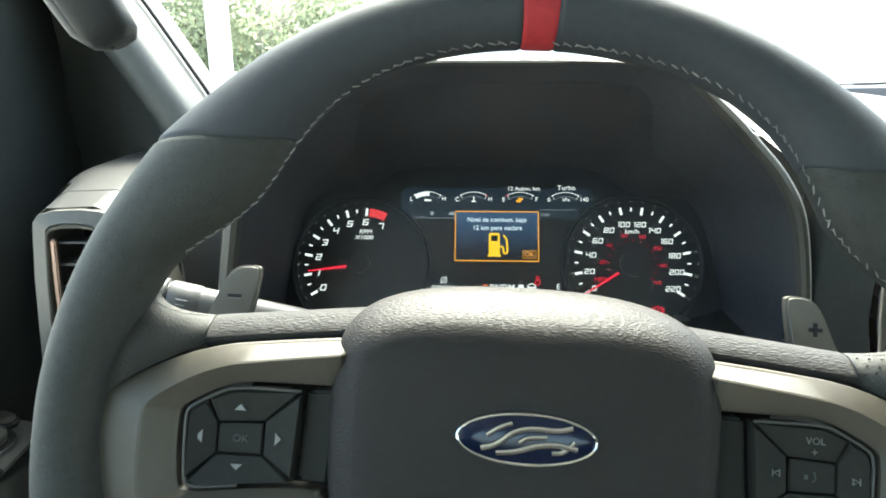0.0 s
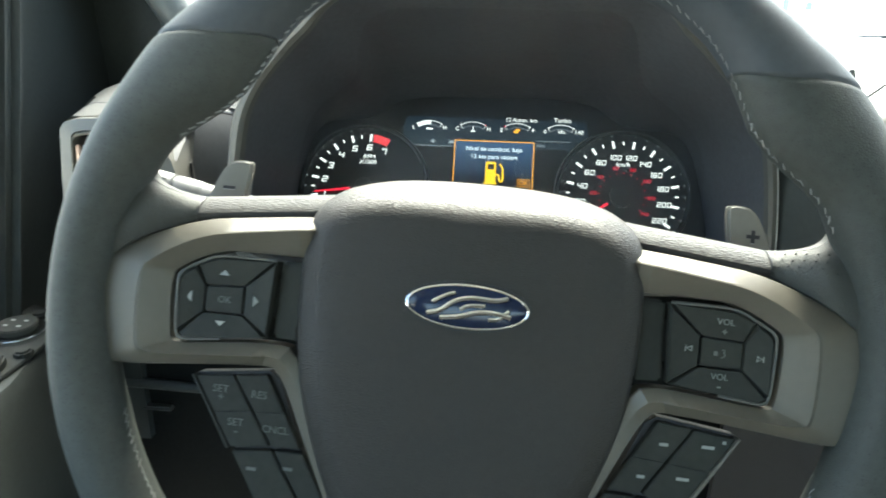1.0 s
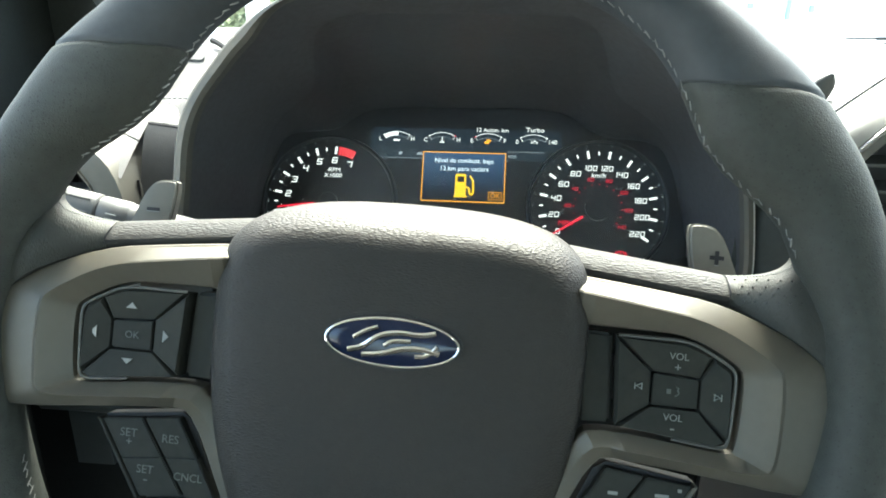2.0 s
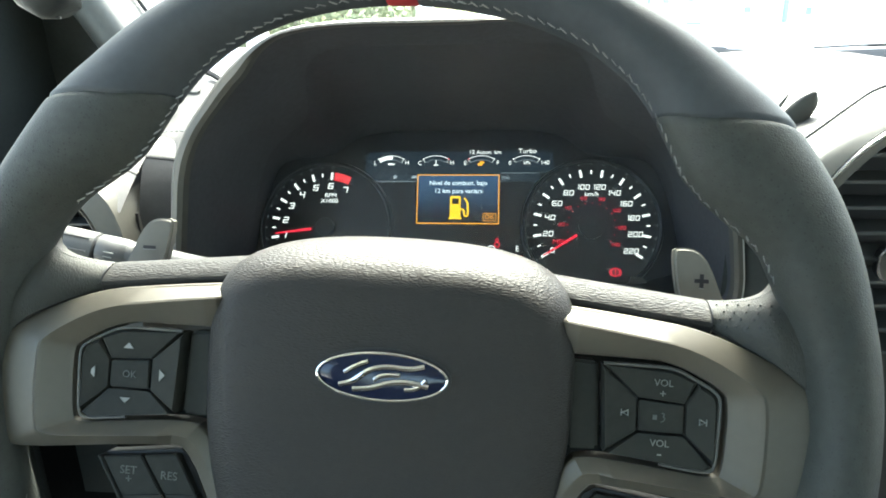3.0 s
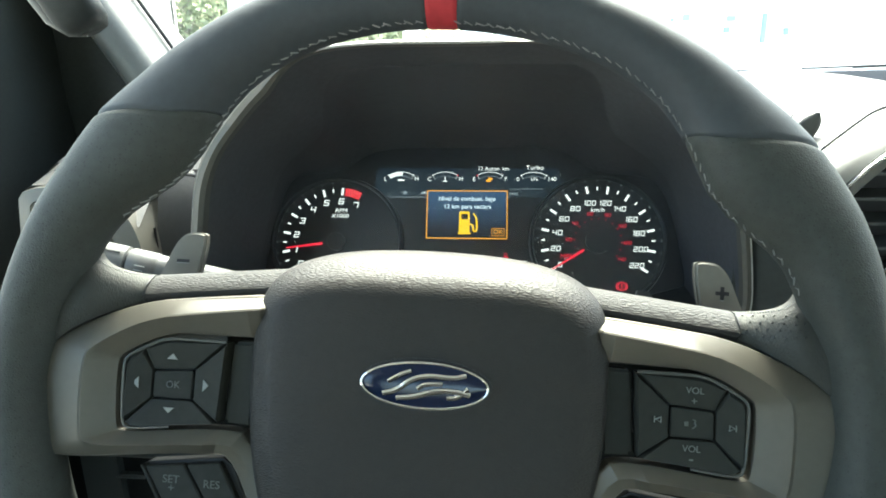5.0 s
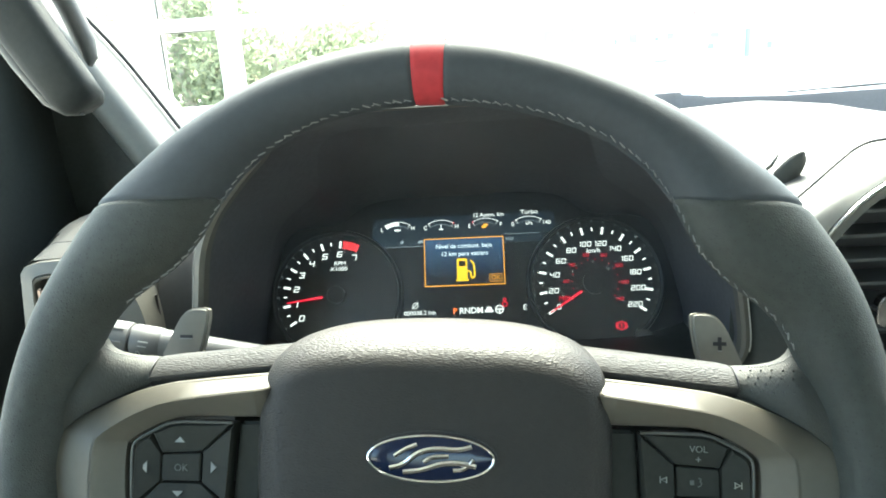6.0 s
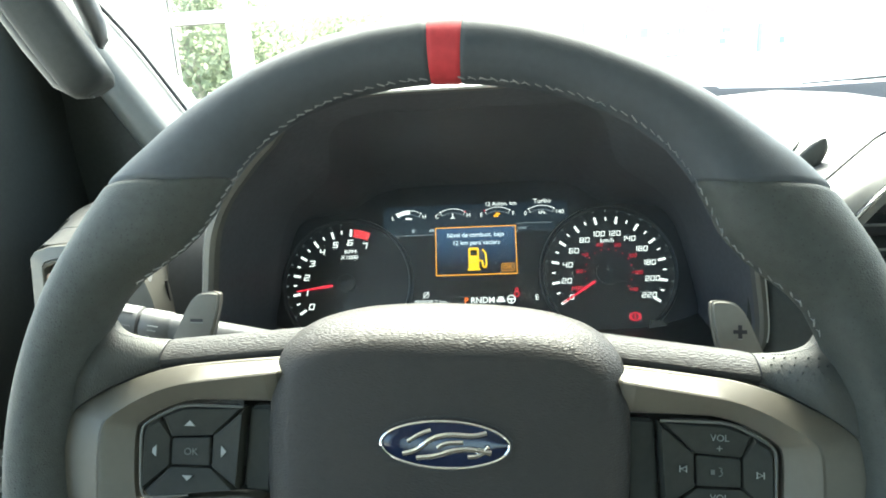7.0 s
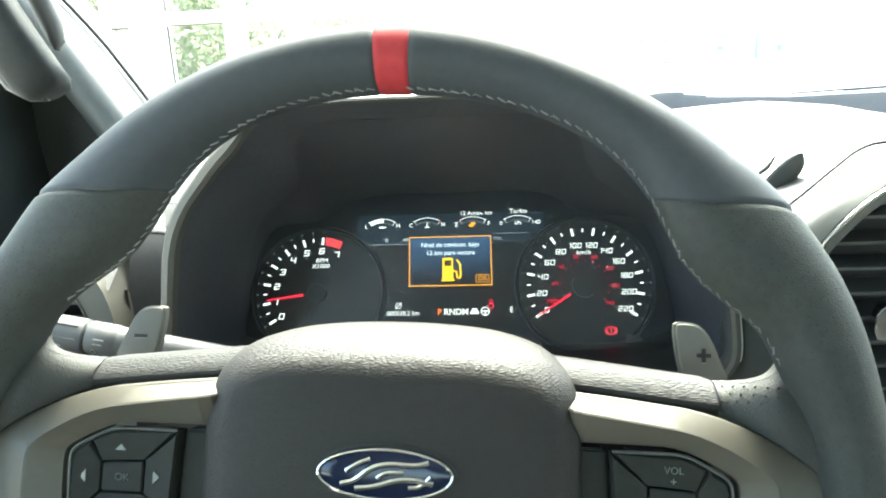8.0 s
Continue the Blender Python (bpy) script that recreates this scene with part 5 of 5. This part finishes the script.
for cx, cy in ((-0.034, 0.012), (0.024, -0.012), (-0.006, 0.052)):
    opart("lock_switch", sw(cx, cy, 0.007, 0.007, 0.009), button_black, "", plate)

# ---- outside mirror ----
mir = thing("side_mirror", "large grey outside mirror beyond the door window", "mirror", Matrix.Translation((-0.727, 0.38, 1.387)))
part("housing", box(-0.16, 0.16, 0.0, 0.12, -0.077, 0.077, 0.02, 4), pod_plastic, mir, "grey mirror housing")
part("glass", box(-0.145, 0.06, -0.006, -0.0005, -0.064, 0.064, 0.002), chrome, mir, "mirror glass")
part("mount", box(0.13, 0.27, 0.05, 0.09, -0.03, 0.05, 0.01), pod_plastic, mir)

# ---- cabin shell ----
def wall(name, bm, m, label, category="wall"):
    return tagged(part(name, bm, m, None), label, category, kind="structure")


# Unseen closing walls; their heights, openings and tone set the cabin's fill light.
wall("ceiling", box(-0.55, 1.35, -1.8, 0.12, 1.98, 2.04), headliner, "pale fabric headliner under the truck roof", "ceiling")
wall("floor", box(-0.55, 1.35, -1.8, 0.9, 0.72, 0.78), cabin_dark, "dark carpeted cabin floor", "floor")
wall("firewall", box(-0.55, 1.35, 0.86, 0.92, 0.72, 1.47), cabin_dark, "dark panel below the windshield")
wall("wall_rear", box(-0.55, 1.35, -1.86, -1.8, 0.72, 1.48), cabin_dark, "dark rear cabin wall")
wall("wall_rear_top", box(-0.55, 1.35, -1.86, -1.8, 1.9, 1.98), cabin_dark, "dark header over the rear window")
wall("wall_right", box(1.3, 1.36, -1.8, 0.9, 0.72, 1.30), cabin_dark, "dark right cabin side")
wall("wall_left", box(-0.56, -0.5, -1.8, -0.9, 0.72, 1.40), cabin_dark, "dark left cabin side")
# Two unseen panels added to keep rear side light off the wheel.
wall("light_block_left", box(-0.56, -0.5, -1.86, -0.8, 1.4, 1.98), cabin_dark, "unseen dark panel added to hold back rear side light", "pillar")
wall("light_block_right", box(1.3, 1.36, -1.86, -0.8, 1.3, 1.98), cabin_dark, "unseen dark panel added to hold back rear side light", "pillar")
wall("pillar_front_right", tube([(1.25, 0.9, 1.45), (1.2, 0.5, 1.75), (1.15, 0.1, 2.0)], 0.05, 10), pillar_vinyl, "grey right windshield pillar", "pillar")

glass = wall("windshield", loft([[(-0.5, 0.944, 1.545), (0.0, 0.955, 1.55), (0.4, 0.96, 1.55), (0.9, 0.955, 1.545), (1.3, 0.94, 1.54)], [(-0.46, 0.5, 1.80), (0.0, 0.53, 1.80), (0.4, 0.54, 1.80), (0.9, 0.53, 1.80), (1.24, 0.5, 1.80)], [(-0.44, 0.12, 1.985), (0.0, 0.14, 1.99), (0.4, 0.145, 1.99), (0.9, 0.14, 1.99), (1.2, 0.12, 1.985)]], closed=False), wind_glass, "clear raked windshield glass", "windshield")
glass.visible_shadow = False

# ---- cowl, wipers and hood ahead of the windshield ----
COWL = [(-0.6, 1.52), (0.2, 1.53), (0.33, 1.556), (0.36, 1.5565), (0.372, 1.556), (0.376, 1.5515), (0.41, 1.549), (0.414, 1.546), (0.55, 1.5405), (0.7, 1.5425), (1.4, 1.53)]
wall("cowl_panel", loft([[(x, 0.9, 1.46) for x, z in COWL], [(x, 0.945, z - 0.006) for x, z in COWL], [(x, 0.95, z) for x, z in COWL], [(x, 1.12, z - 0.014) for x, z in COWL]], closed=False), soft_dash, "grey plastic cowl at the windshield foot", "cowl")
for x0, x1, y in ((0.56, 1.0, 0.97), (0.66, 1.25, 1.0)):
    w = thing("wiper", "black windshield wiper resting at the glass foot", "wiper", Matrix.Translation((x0, y, 1.545)), "wipers")
    part("blade", tube([(0, 0, 0.0), (0.15, 0.0, 0.005), (x1 - x0, 0.02, -0.004)], 0.0018, 8), pod_plastic, w)
    part("arm", tube([(0.2, 0.01, 0.008), (0.4, 0.05, 0.0), (0.55, 0.1, -0.02)], 0.0025, 8), pod_plastic, w)
hood = [[(x, y, z - 0.04 * ((x - 0.4) / 0.9) ** 2) for x in np.linspace(-0.6, 1.4, 15)] for y, z in ((1.12, 1.505), (1.3, 1.515), (1.8, 1.50), (2.3, 1.45), (2.45, 1.36), (2.5, 1.1))]
solo("truck_hood", loft(hood, closed=False), body_paint, "white painted truck hood beyond the windshield", "hood", angle=60)

# ---- outside ----
g = bmesh.new()
s = 400
g.faces.new([g.verts.new(p) for p in ((-s, -s, 0), (s, -s, 0), (s, s, 0), (-s, s, 0))])
tagged(part("ground", g, concrete, None), "pale sunlit concrete forecourt", "ground", kind="structure")


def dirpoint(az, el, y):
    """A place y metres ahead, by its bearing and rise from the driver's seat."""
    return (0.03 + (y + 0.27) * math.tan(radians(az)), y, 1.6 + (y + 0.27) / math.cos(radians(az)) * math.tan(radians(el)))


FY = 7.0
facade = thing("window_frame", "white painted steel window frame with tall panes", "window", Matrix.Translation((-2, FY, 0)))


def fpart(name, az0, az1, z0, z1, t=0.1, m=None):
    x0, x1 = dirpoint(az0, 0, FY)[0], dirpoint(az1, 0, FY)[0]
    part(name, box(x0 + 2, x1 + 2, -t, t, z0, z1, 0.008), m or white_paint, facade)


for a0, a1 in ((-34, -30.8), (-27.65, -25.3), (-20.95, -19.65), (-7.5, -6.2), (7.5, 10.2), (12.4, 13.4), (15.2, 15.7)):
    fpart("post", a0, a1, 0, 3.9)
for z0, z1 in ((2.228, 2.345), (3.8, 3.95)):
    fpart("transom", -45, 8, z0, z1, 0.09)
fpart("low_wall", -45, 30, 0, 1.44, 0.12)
# Slim grey strips draw the shadow lines along the pane edges.
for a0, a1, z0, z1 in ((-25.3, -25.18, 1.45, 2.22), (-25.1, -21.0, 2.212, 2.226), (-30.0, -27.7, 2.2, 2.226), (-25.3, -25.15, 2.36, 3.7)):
    fpart("pane_shadow", a0, a1, z0, z1, 0.02, dash_trim)


def tree(x, y, height, spread, seed, leaves):
    rng = random.Random(seed)
    t = thing("tree", "leafy green tree beyond the window frame", "tree", Matrix.Translation((x, y, 0)), "trees")
    bm = tube([(0, 0, 0), (0.05, 0, height * 0.3), (-0.05, 0.05, height * 0.6), (0.02, 0, height * 0.9)], [0.16, 0.12, 0.07, 0.03], 10)
    for k in range(7):
        a = rng.uniform(0, 6.28)
        z0 = height * rng.uniform(0.25, 0.7)
        r = spread * rng.uniform(0.5, 0.9)
        join(bm, tube([(0, 0, z0), (r * 0.5 * math.cos(a), r * 0.5 * math.sin(a), z0 + 0.4), (r * math.cos(a), r * math.sin(a), z0 + 0.9)], [0.05, 0.03, 0.01], 6))
    part("trunk", bm, bark, t)
    verts, faces = [], []
    clumps = [(rng.gauss(0, spread * 0.45), rng.gauss(0, spread * 0.35), height * rng.uniform(0.12, 1.0), rng.uniform(0.25, 0.6)) for _ in range(34)]
    for _ in range(leaves):
        cx, cy, cz, cr = rng.choice(clumps)
        c = Vector((cx + rng.gauss(0, cr), cy + rng.gauss(0, cr), cz + rng.gauss(0, cr * 0.8)))
        u = Vector((rng.gauss(0, 1), rng.gauss(0, 1), rng.gauss(0, 1))).normalized()
        v = u.cross(Vector((rng.gauss(0, 1), rng.gauss(0, 1), rng.gauss(0, 1)))).normalized()
        l = rng.uniform(0.04, 0.085)
        b = len(verts)
        verts += [c - u * l, c + v * l * 0.45, c + u * l, c - v * l * 0.45]
        faces.append((b, b + 1, b + 2, b + 3))
    me = bpy.data.meshes.new("crown")
    me.from_pydata(verts, [], faces)
    part("crown", me, leaf, t)


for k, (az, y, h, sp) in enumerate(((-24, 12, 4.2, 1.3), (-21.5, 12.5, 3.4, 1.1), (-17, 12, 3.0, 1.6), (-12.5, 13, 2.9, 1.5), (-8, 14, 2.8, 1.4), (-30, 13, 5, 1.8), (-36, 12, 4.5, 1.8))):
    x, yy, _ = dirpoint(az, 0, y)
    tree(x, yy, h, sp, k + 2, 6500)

far = thing("building", "white commercial building with window bays across the street", "building", Matrix.Translation((14, 42, 0)))
part("wall", box(-16, 24, 0, 8, 0, 9), white_paint, far)
for x0, x1, z0, z1 in ((3.5, 5.7, 2.8, 3.85), (7.86, 8.0, 2.75, 3.05), (8.73, 9.53, 2.77, 3.31), (10.1, 10.43, 2.83, 3.02), (10.95, 11.4, 2.86, 3.22), (13.46, 13.93, 2.8, 3.1), (13.33, 13.65, 2.17, 2.48), (16.74, 17.0, 2.0, 2.39)):
    part("window", box(x0 - 14, x1 - 14, -0.12, 0.05, z0, z1, 0.02), dark_glass, far)
part("downpipe", box(1.47, 1.69, -0.2, 0.0, 1.6, 3.2, 0.03), dark_glass, far, "pale grey downpipe")
part("handrail", box(-4.3, -3.1, -0.3, -0.2, 1.58, 1.7, 0.02), dark_glass, far, "low grey rail")
sg = thing("sign", "small pale red sign board on the building across the street", "sign", Matrix.Translation((12.7, 41.9, 4.15)))
part("board", box(-0.3, 0.3, -0.1, 0.1, -0.2, 0.2, 0.02), sign_red, sg)
